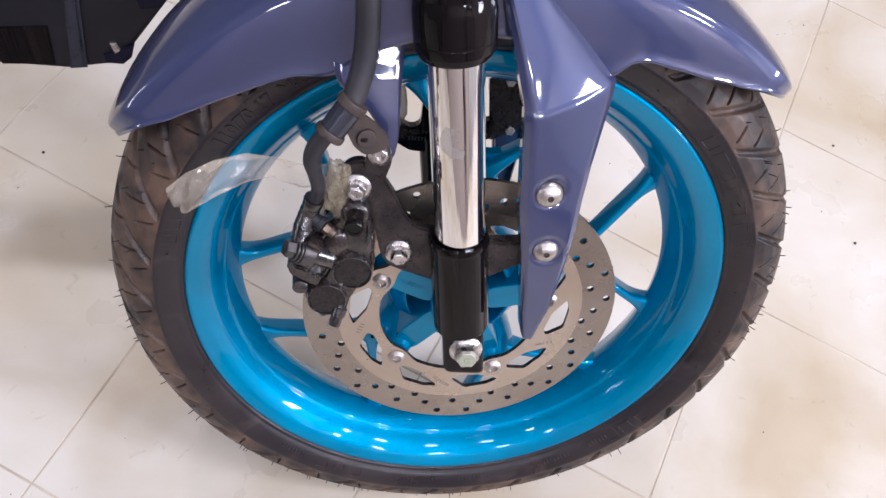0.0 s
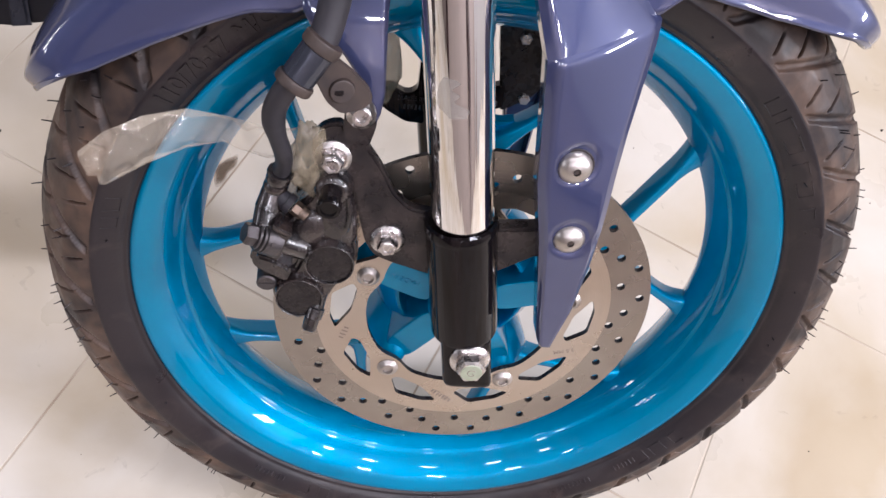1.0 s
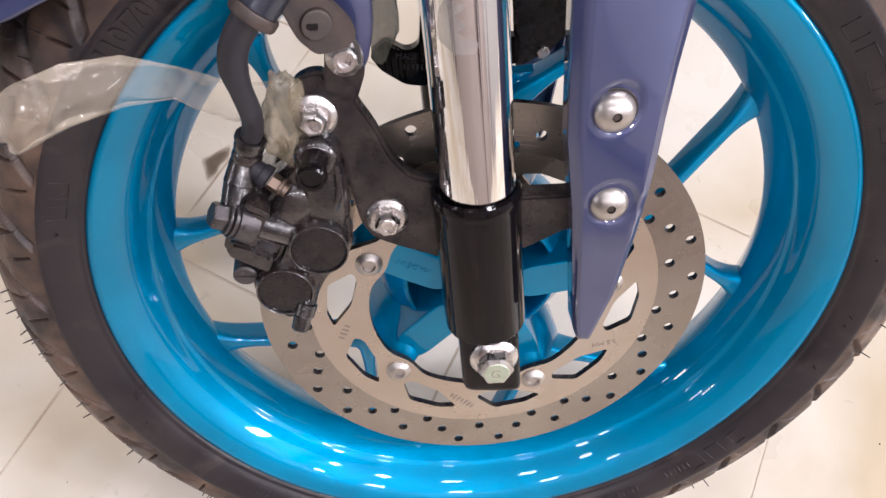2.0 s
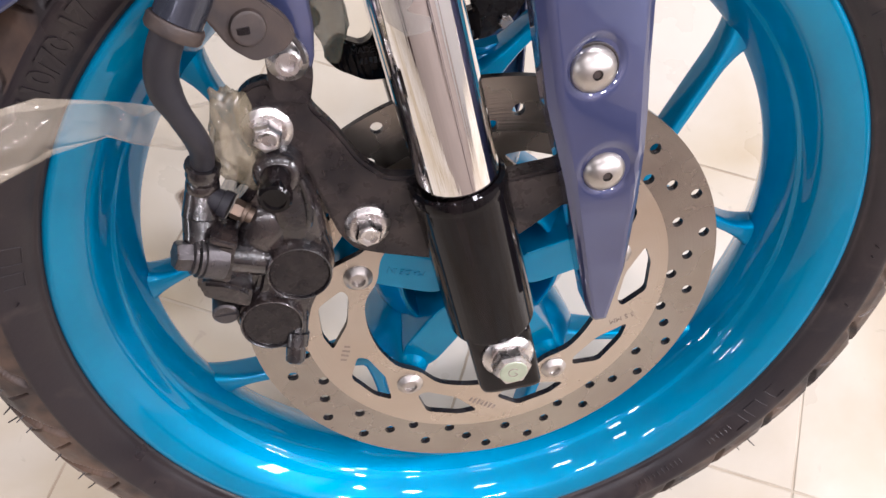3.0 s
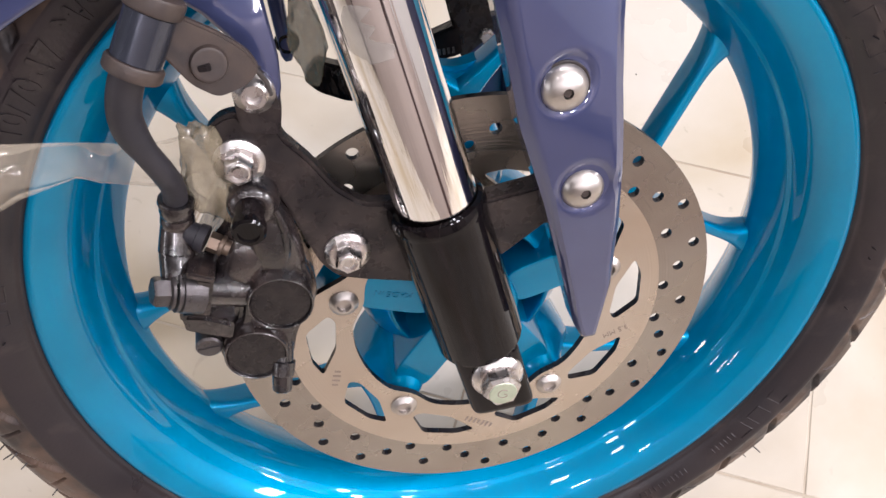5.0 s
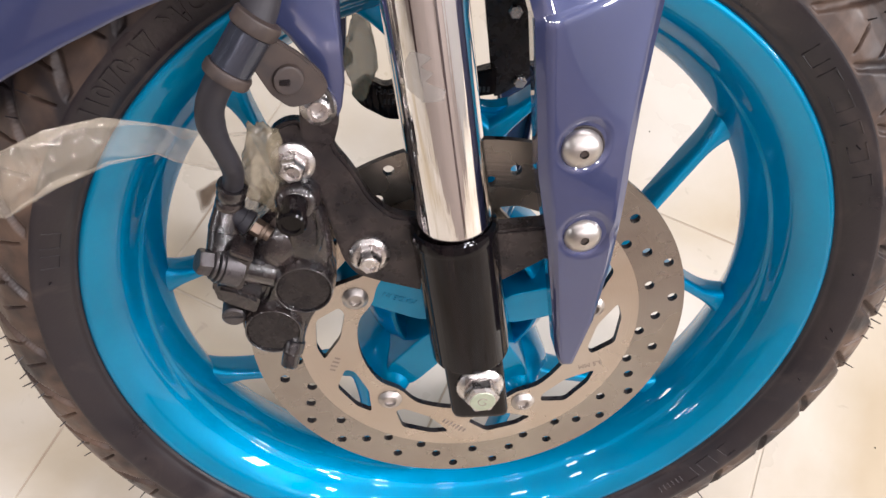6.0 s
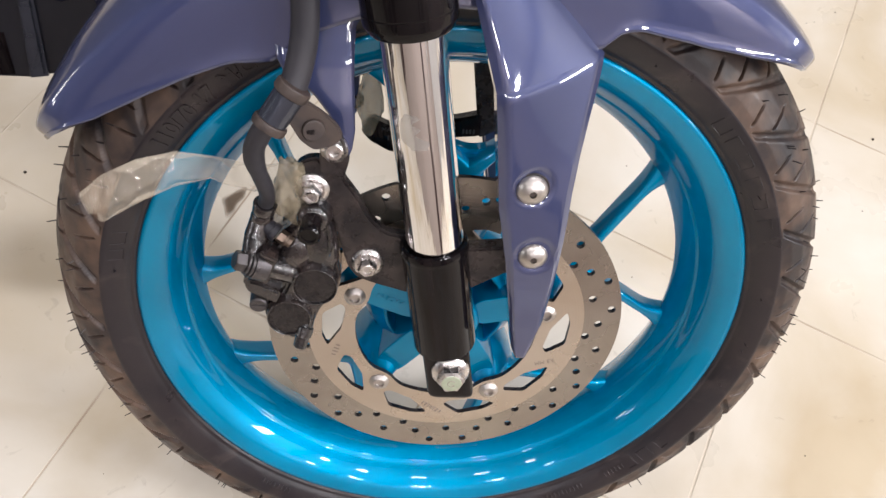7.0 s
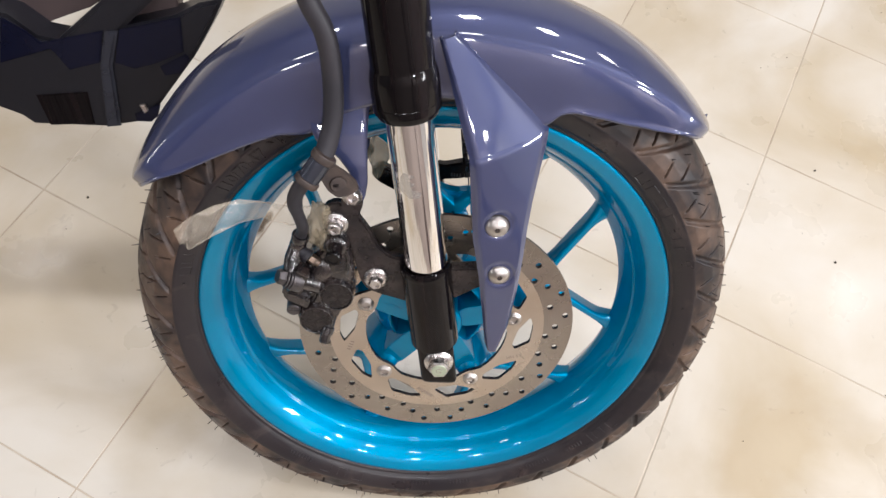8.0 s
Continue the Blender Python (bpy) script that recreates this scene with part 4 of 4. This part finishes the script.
rod(bm, (-0.1345, -0.075, 0.0470), (-0.1337, -0.0905, 0.0460), 0.0064, 0.0062, 28, 0.001)
box(bm, (-0.1390, -0.0912, 0.0454), (-0.1285, -0.0903, 0.0466), 0)
part("plug_screw", bm, IRON, caliper, "slotted steel plug")
bm = bmesh.new()
rod(bm, (-0.0980, -0.0800, 0.0460), (-0.1030, -0.0890, 0.0270), 0.0046, 0.0050, 24, 0.001)
rod(bm, (-0.1025, -0.0880, 0.0285), (-0.1050, -0.0920, 0.0200), 0.0060, 0.0058, 24, 0.0015)
rod(bm, (-0.1048, -0.0915, 0.0215), (-0.1068, -0.0945, 0.0130), 0.0050, 0.0047, 20, 0.0008)
part("pad_pin", bm, CAST, caliper)
bm = bmesh.new()
plate(bm, smooth_outline([(-0.080, 0.065), (-0.088, 0.095), (-0.105, 0.105), (-0.125, 0.080), (-0.135, 0.055), (-0.120, 0.030), (-0.098, 0.030)], 4), -0.044, -0.030, 0.004, 2)
plate(bm, round_corners([(-0.1180, 0.1000), (-0.1400, 0.0700), (-0.1460, 0.0560), (-0.1360, 0.0480), (-0.1260, 0.0700), (-0.1120, 0.0900)], 0.003, 2), -0.0800, -0.0320, 0.003)
part("caliper_back", bm, CAST, caliper)

# brake hose with its clamp
bm = bmesh.new()
pipe(bm, [(-0.122, -0.088, 0.352), (-0.1147, -0.0895, 0.3258), (-0.1033, -0.090, 0.3025), (-0.0982, -0.0905, 0.2732), (-0.0975, -0.093, 0.2417), (-0.1015, -0.099, 0.2190), (-0.1065, -0.1050, 0.2075)], 0.0077, 24, 8)
hose = part("brake_hose", bm, HOSE, bike, "dark rubber front brake hose")
bm = bmesh.new()
pipe(bm, [(-0.1120, -0.1070, 0.1990), (-0.1205, -0.1065, 0.1880), (-0.1262, -0.1040, 0.1760), (-0.1274, -0.1020, 0.1660), (-0.1256, -0.1000, 0.1560), (-0.1232, -0.0960, 0.1440), (-0.1238, -0.0880, 0.1320), (-0.1275, -0.0810, 0.1190)],
     [0.0062, 0.0062, 0.0062, 0.0062, 0.0050, 0.0050, 0.0050, 0.0050], 24, 6)
part("hose_lower", bm, HOSE, hose)
bm = bmesh.new()
turned(bm, (-0.1256, -0.0834, 0.1250), (-0.25, 0.2, -0.95), [(0, 0.0056), (0.0005, 0.0074), (0.0020, 0.0077), (0.0030, 0.0066), (0.0045, 0.0070), (0.0065, 0.0073), (0.0085, 0.0069), (0.0095, 0.0063), (0.0110, 0.0071), (0.0135, 0.0074), (0.0155, 0.0070), (0.0165, 0.0058)], 32)
rod(bm, (-0.1296, -0.0802, 0.1105), (-0.1330, -0.0850, 0.0985), 0.0072, 0.0080, 20, 0.001)
rod(bm, (-0.1330, -0.0840, 0.1000), (-0.1352, -0.0920, 0.0880), 0.0074, 0.0070, 20)
part("hose_ferrule", bm, CAST, hose, "crimped hose end fitting")
ax = Vector((-0.0135, -0.004, -0.0205)).normalized()
o = Vector((-0.1055, -0.1055, 0.2090))
bm = bmesh.new()
turned(bm, o, ax, [(0, 0.0060), (0, 0.0084), (0.0005, 0.0088), (0.0175, 0.0088), (0.018, 0.0084), (0.018, 0.0060)], 40)
clamp = part("hose_clamp", bm, GUNMETAL, hose, "glossy dark metal hose clamp band")
for d, w in ((-0.0065, 0.0065), (0.0175, 0.0055)):
    bm = bmesh.new()
    turned(bm, o + ax * d, ax, [(0, 0.0060), (0.0004, 0.0096), (0.0014, 0.0102), (w - 0.001, 0.0102), (w, 0.0096), (w, 0.0060)], 40)
    part("grommet_lip", bm, DUSTY, hose, "dusty rubber grommet lip")
bm = bmesh.new()
plate(bm, round_corners([(-0.1085, 0.1960), (-0.0985, 0.2050), (-0.0880, 0.1960), (-0.0800, 0.1870), (-0.0770, 0.1790), (-0.0820, 0.1740), (-0.0935, 0.1725), (-0.1010, 0.1800)], 0.003, 3), -0.0035, 0, 0.0008)
for v in bm.verts:
    v.co.y += -0.0995 + 0.35 * (v.co.x + 0.1)
part("clamp_plate", bm, DUSTY, hose, "dusty steel clamp plate")
bm = bmesh.new()
turned(bm, (-0.0935, -0.1010, 0.1862), (0.25, -1, 0.1), [(-0.002, 0.0072), (0, 0.0070), (0.0022, 0.0062), (0.0026, 0.005)], 28)
part("clamp_screw", bm, DUSTY, hose)
# the slot isn't cut: a black bar gives its shade
bm = bmesh.new()
box(bm, (-0.0972, -0.1048, 0.1848), (-0.0925, -0.1030, 0.1874), 0.0003)
part("slot_shade_bar", bm, BORE, hose)
bm = bmesh.new()
pipe(bm, [(-0.0820, -0.0925, 0.1800), (-0.0790, -0.0915, 0.1770), (-0.0768, -0.0895, 0.1710), (-0.0765, -0.0885, 0.1650)], 0.0011, 8, 4)
part("clamp_wire", bm, IRON, hose)

# far side: bracket arm and plate behind the wheel, seen between the spokes
bm = bmesh.new()
bar = [(-0.0720, 0.1000), (-0.0618, 0.1107), (-0.0477, 0.1040), (-0.0400, 0.1080), (-0.0400, 0.1330), (-0.0250, 0.1330), (-0.0150, 0.1180), (0.0040, 0.1128), (0.0130, 0.1150), (0.0258, 0.1185), (0.0265, 0.0985), (0.0040, 0.0962), (-0.0280, 0.0800), (-0.0469, 0.0804), (-0.0640, 0.0900)]
plate(bm, round_corners(bar, 0.004, 3), 0.070, 0.082, 0.0016)
far = part("far_bracket", bm, BLACK, bike, "black bracket on the far fork leg")
bm = bmesh.new()
plate(bm, round_corners([(0.0100, 0.2000), (0.0500, 0.2000), (0.0594, 0.1151), (0.0490, 0.1025), (0.0275, 0.0896), (0.0195, 0.1400)], 0.004, 2), 0.0835, 0.0880, 0.001)
part("leg_liner", bm, BORE, far)
for x, z in ((0.0369, 0.1519), (0.0445, 0.1032)):
    bm = bmesh.new()
    hexhead(bm, (x, 0.0838, z), (0, -1, 0), 0.0048, 0.004)
    part("liner_nut", bm, STEEL, far)
bm = bmesh.new()
turned(bm, (-0.0766, 0.0835, 0.1206), (0, -1, 0), [(0, 0.0075), (0.002, 0.0075), (0.003, 0.0062), (0.006, 0.0058), (0.0065, 0.004), (0.004, 0.003)], 24)
part("far_stay_bolt", bm, BLACK, far)
bm = text_mesh("MADE IN", 0.0055, 0.0003)
bm.transform(Matrix.Translation((-0.0436, 0.0696, 0.1011)) @ Matrix.Rotation(radians(90), 4, "X"))
part("cast_lettering", bm, IRON, far)
bm = bmesh.new()
for k in range(5):
    box(bm, (-0.0495 + 0.0029 * k, 0.0694, 0.0922), (-0.0480 + 0.0029 * k, 0.0702, 0.0960), 0)
part("cast_bars", bm, IRON, far)
bm = bmesh.new()
for k in range(4):
    box(bm, (0.0115 + 0.0029 * k, 0.0694, 0.1010), (0.0130 + 0.0029 * k, 0.0702, 0.1048), 0)
part("cast_bars", bm, IRON, far)

# dark lower cowl of the bike, behind the wheel
bm = bmesh.new()
cowl = [(-0.2338, 0.2313), (-0.2460, 0.2065), (-0.2693, 0.1670), (-0.3168, 0.1038), (-0.3285, 0.0860), (-0.3800, 0.0752), (-0.4590, 0.0742), (-0.4710, 0.0840), (-0.4918, 0.0920), (-0.60, 0.16), (-0.60, 0.225), (-0.4600, 0.2000), (-0.4335, 0.1787), (-0.4135, 0.1757),
        (-0.3640, 0.2175), (-0.34, 0.24), (-0.34, 0.32), (-0.31, 0.30), (-0.3060, 0.2262), (-0.3385, 0.1957), (-0.2853, 0.2105), (-0.2600, 0.2250)]
plate(bm, cowl, 0.190, 0.240, 0.004, 2)
cowl_ob = part("lower_cowl", bm, BODY, bike, "dark plastic lower cowl")
bm = bmesh.new()
plate(bm, [(-0.3600, 0.1900), (-0.3460, 0.1910), (-0.3580, 0.1530), (-0.3600, 0.0800), (-0.3760, 0.0775), (-0.3710, 0.1530)], 0.184, 0.192, 0.003, 2)
part("cowl_rib", bm, GUNMETAL, cowl_ob)
bm = bmesh.new()
plate(bm, [(-0.3300, 0.1080), (-0.3260, 0.1000), (-0.3320, 0.0960), (-0.3360, 0.1070)], 0.186, 0.192, 0.001)
part("cowl_clip", bm, STEEL, cowl_ob, "small pale cowl clip")
# flat navy plates: facets of the cowl with their reflections put into the colour
bm = bmesh.new()
plate(bm, [(-0.4647, 0.1981), (-0.4423, 0.1849), (-0.4298, 0.1731), (-0.4115, 0.1777), (-0.3627, 0.1900), (-0.3710, 0.1544), (-0.4051, 0.1439), (-0.4203, 0.1667), (-0.4770, 0.1474)], 0.1868, 0.1905, 0.0012)
part("cowl_panel", bm, NAVY, cowl_ob, "glossy cowl panel, navy reflections put into its colour")
bm = bmesh.new()
plate(bm, [(-0.3450, 0.1923), (-0.2797, 0.2101), (-0.2803, 0.1720), (-0.3116, 0.1569), (-0.3351, 0.1495), (-0.3553, 0.1554)], 0.1868, 0.1905, 0.0012)
part("cowl_panel", bm, NAVY, cowl_ob, "glossy cowl panel, navy reflections put into its colour")
# black plate on the cowl face stands in for a shaded hollow
bm = bmesh.new()
plate(bm, [(-0.4480, 0.1113), (-0.3912, 0.1185), (-0.3901, 0.0794), (-0.4397, 0.0752)], 0.1878, 0.1905, 0.0012)
part("cowl_recess_shade", bm, BLACK, cowl_ob, "")
bm = bmesh.new()
plate(bm, [(-0.3074, 0.1538), (-0.2787, 0.1695), (-0.2748, 0.1643), (-0.2846, 0.1475), (-0.3031, 0.1439)], 0.1862, 0.1905, 0.0012)
part("cowl_navy_patch", bm, NAVY, cowl_ob, "")
bm = bmesh.new()
plate(bm, [(-0.3429, 0.0953), (-0.3128, 0.1087), (-0.3171, 0.0942), (-0.3255, 0.0866), (-0.3420, 0.0862)], 0.1862, 0.1905, 0.0012)
part("cowl_navy_patch", bm, NAVY, cowl_ob, "")
bm = bmesh.new()
plate(bm, [(-0.4923, 0.2202), (-0.3679, 0.2285), (-0.3786, 0.2051), (-0.3887, 0.1986), (-0.4302, 0.1818), (-0.4452, 0.1749), (-0.4519, 0.1649), (-0.4577, 0.1693), (-0.4759, 0.1789), (-0.5010, 0.1854)], 0.235, 0.26, 0.0012)
part("brown_plate", bm, BROWN, cowl_ob, "brownish engine cover behind the cowl")
# brown plate behind the cowl's right-hand gap
bm = bmesh.new()
plate(bm, [(-0.3538, 0.1795), (-0.3294, 0.2228), (-0.2902, 0.2254), (-0.2912, 0.1977)], 0.225, 0.25, 0.0012)
part("brown_plate", bm, BROWN, cowl_ob, "")

# clear film left from the packing, on the hose and behind the stay
def cloth_strip(name, top, low, parent_matrix, label):
    bm = bmesh.new()
    rows = []
    rng = random.Random(9)
    n = len(top)
    for i in range((n - 1) * 12 + 1):
        t = i / 12
        k = min(int(t), n - 2)
        f = t - k
        a = Vector(top[k]).lerp(Vector(top[k + 1]), f)
        b = Vector(low[k]).lerp(Vector(low[k + 1]), f)
        row = []
        for j in range(21):
            u = j / 20
            p = a.lerp(b, u)
            w = math.sin(math.pi * u)
            fold = 1 - abs(noise.noise((t * 0.8 + u * 2.6, u * 1.6 - t * 0.9, 4.4))) * 2.2
            small = 1 - abs(noise.noise((t * 2.6 - u * 2.5, u * 6.5 + t, 9.1))) * 2.0
            p += Vector((0, -0.004 * w - (0.0024 * fold + 0.0009 * small) * min(1.0, 3 * w), 0))
            if i < 8:
                p += (Vector(top[0]) - Vector(top[1])) * (0.10 * noise.noise((u * 9.0, 2.2, 0.3)) * (1 - i / 8))
            row.append(p)
        rows.append(row)
    rings(bm, rows, close=False)
    ob = part(name, bm, FILM, None, sharp=0.7)
    ob.matrix_world = parent_matrix
    # the edges are rolled over into narrow double layers
    for j0, j1, lift in ((0, 4, 0.0012), (19, 16, 0.0012)):
        bm = bmesh.new()
        folded = []
        for i, row in enumerate(rows):
            a, b = row[j0], row[j1]
            reach = 0.55 + 0.9 * noise.noise((i * 0.09, j0 * 1.7, 0.5))
            folded.append([a.lerp(b, reach * q) + Vector((0, -lift * math.sin(math.pi * (0.15 + 0.75 * q)), 0)) for q in (0, 0.12, 0.35, 0.7, 1.0)])
        rings(bm, folded, close=False)
        part("rolled_edge", bm, FILM, ob)
    return tagged(ob, label, "plastic film")


LEAN = pose(0, 0.0503, 0.2681, -28.09, 0, 0)
cloth_strip("plastic_film",
            [(-0.2129, -0.140, 0.1628), (-0.2024, -0.135, 0.1709), (-0.1865, -0.125, 0.1759), (-0.1688, -0.110, 0.1738), (-0.1526, -0.095, 0.1633), (-0.1426, -0.085, 0.1556), (-0.1334, -0.075, 0.1470), (-0.1180, -0.0720, 0.1470), (-0.1060, -0.0780, 0.1520)],
            [(-0.2018, -0.140, 0.1454), (-0.1929, -0.137, 0.1504), (-0.1851, -0.130, 0.1525), (-0.1700, -0.112, 0.1523), (-0.1547, -0.095, 0.1480), (-0.1433, -0.083, 0.1350), (-0.1339, -0.072, 0.1256), (-0.1190, -0.0680, 0.1260), (-0.1070, -0.0760, 0.1300)],
            LEAN, "strip of clear packing film wrapped round the brake hose")


def crumpled(name, centre, size, label, seed):
    bm = bmesh.new()
    bmesh.ops.create_icosphere(bm, subdivisions=4, radius=1.0)
    for v in bm.verts:
        n = v.co.copy()
        k = 1 + 0.3 * noise.noise(n * 1.7 + Vector((seed, 0, 0))) + 0.22 * (0.5 - abs(noise.noise(n * 2.2 + Vector((0, seed, 0)))) * 2) + 0.025 * (0.5 - abs(noise.noise(n * 8 + Vector((0, seed, 0)))) * 2)
        v.co = Vector(centre) + Vector((n.x * size[0], n.y * size[1], n.z * size[2])) * k
    ob = part(name, bm, FILM_DUSTY, None, sharp=3.0)
    ob.matrix_world = LEAN
    return tagged(ob, label, "plastic film")


crumpled("plastic_wrap", (-0.1100, -0.0790, 0.1320), (0.0105, 0.0075, 0.0230), "crumpled yellowed packing film tucked behind the brake caliper", 2.0)
crumpled("plastic_wrap", (-0.0640, 0.0700, 0.1260), (0.0095, 0.0060, 0.0260), "crumpled yellowed packing film on the far fender stay", 5.0)

# grit and a dried spill on the floor
bm = bmesh.new()
rng = random.Random(21)
for x, y, r in [(0.634, 0.242, 0.0022), (0.639, 0.408, 0.0020), (-0.485, 0.298, 0.0020)] + [(rng.uniform(-0.7, 0.9), rng.uniform(-0.35, 0.9), rng.uniform(0.0005, 0.0011)) for _ in range(60)]:
    made = bmesh.ops.create_icosphere(bm, subdivisions=1, radius=r)
    bmesh.ops.translate(bm, verts=made["verts"], vec=(x, y, r * 0.4))
tagged(part("floor_grit", bm, GRIT, None), "scattered dark grit on the cream tiles", "grit", kind="stuff")
bm = bmesh.new()
rng = random.Random(3)
for size, height in ((1.0, 0.0003), (0.92, 0.0005), (0.84, 0.0007), (0.74, 0.0009), (0.62, 0.0011), (0.48, 0.0013)):
    spill = [(-0.016, 0.004), (-0.006, 0.010), (0.004, 0.016), (0.016, 0.018), (0.012, 0.004), (0.002, -0.006), (-0.004, -0.018), (-0.013, -0.022), (-0.015, -0.010)]
    spill = smooth_outline([((x + 0.002) * size - 0.002 + rng.uniform(-0.0012, 0.0012), y * size + rng.uniform(-0.0012, 0.0012)) for x, y in spill], 4)
    bm.faces.new([bm.verts.new((x, y, height)) for x, y in spill])
ob = part("dried_spill", bm, SPILL, None)
ob.matrix_world = pose(SPILL_AT[0], SPILL_AT[1], 0, 0, 0, 10)
tagged(ob, "small brown dried spill on the tiled floor", "stain")

# ------------------------------------------------------------------ floor tiles
TS, TA = 0.3093, radians(-27.35)
bm = bmesh.new()
h = TS / 2 - 0.0011
vs = [[bm.verts.new((sx * k, sy * k, z)) for sx, sy in ((-1, -1), (1, -1), (1, 1), (-1, 1))] for k, z in ((h, -0.004), (h, -0.0005), (h - 0.0005, 0.0))]
for a, b in zip(vs, vs[1:]):
    for i in range(4):
        bm.faces.new((a[i], a[(i + 1) % 4], b[(i + 1) % 4], b[i]))
bm.faces.new(vs[-1])
finish(bm)
tile_mesh = bpy.data.meshes.new("tile")
bm.to_mesh(tile_mesh)
bm.free()
tile_mesh.materials.append(TILE)
far_corners = []
for i in range(-18, 16):
    for j in range(-16, 16):
        x = 0.5597 + (i + 0.5) * TS * math.cos(TA) + (j + 0.5) * TS * math.sin(TA)
        y = 0.4313 + (i + 0.5) * TS * math.sin(TA) - (j + 0.5) * TS * math.cos(TA)
        if -9 <= i < 5 and -7 <= j < 8:
            ob = new("tile", tile_mesh)
            ob.parent = floor
            ob.matrix_world = pose(x, y, 0, 0, 0, math.degrees(TA))
        elif abs(x) < ROOM - 0.09 and abs(y - 0.3) < ROOM - 0.09:
            m = pose(x, y, 0, 0, 0, math.degrees(TA))
            far_corners.append([m @ v.co for v in tile_mesh.vertices])
faces = [tuple(p.vertices) for p in tile_mesh.polygons]
me = bpy.data.meshes.new("outer_tiles")
n = len(tile_mesh.vertices)
me.from_pydata([tuple(v) for quad in far_corners for v in quad], [], [tuple(k * n + q for q in f) for k in range(len(far_corners)) for f in faces])
me.materials.append(TILE)
outer = new("outer_tiles", me)
outer.parent = floor
tagged(outer, kind="stuff")
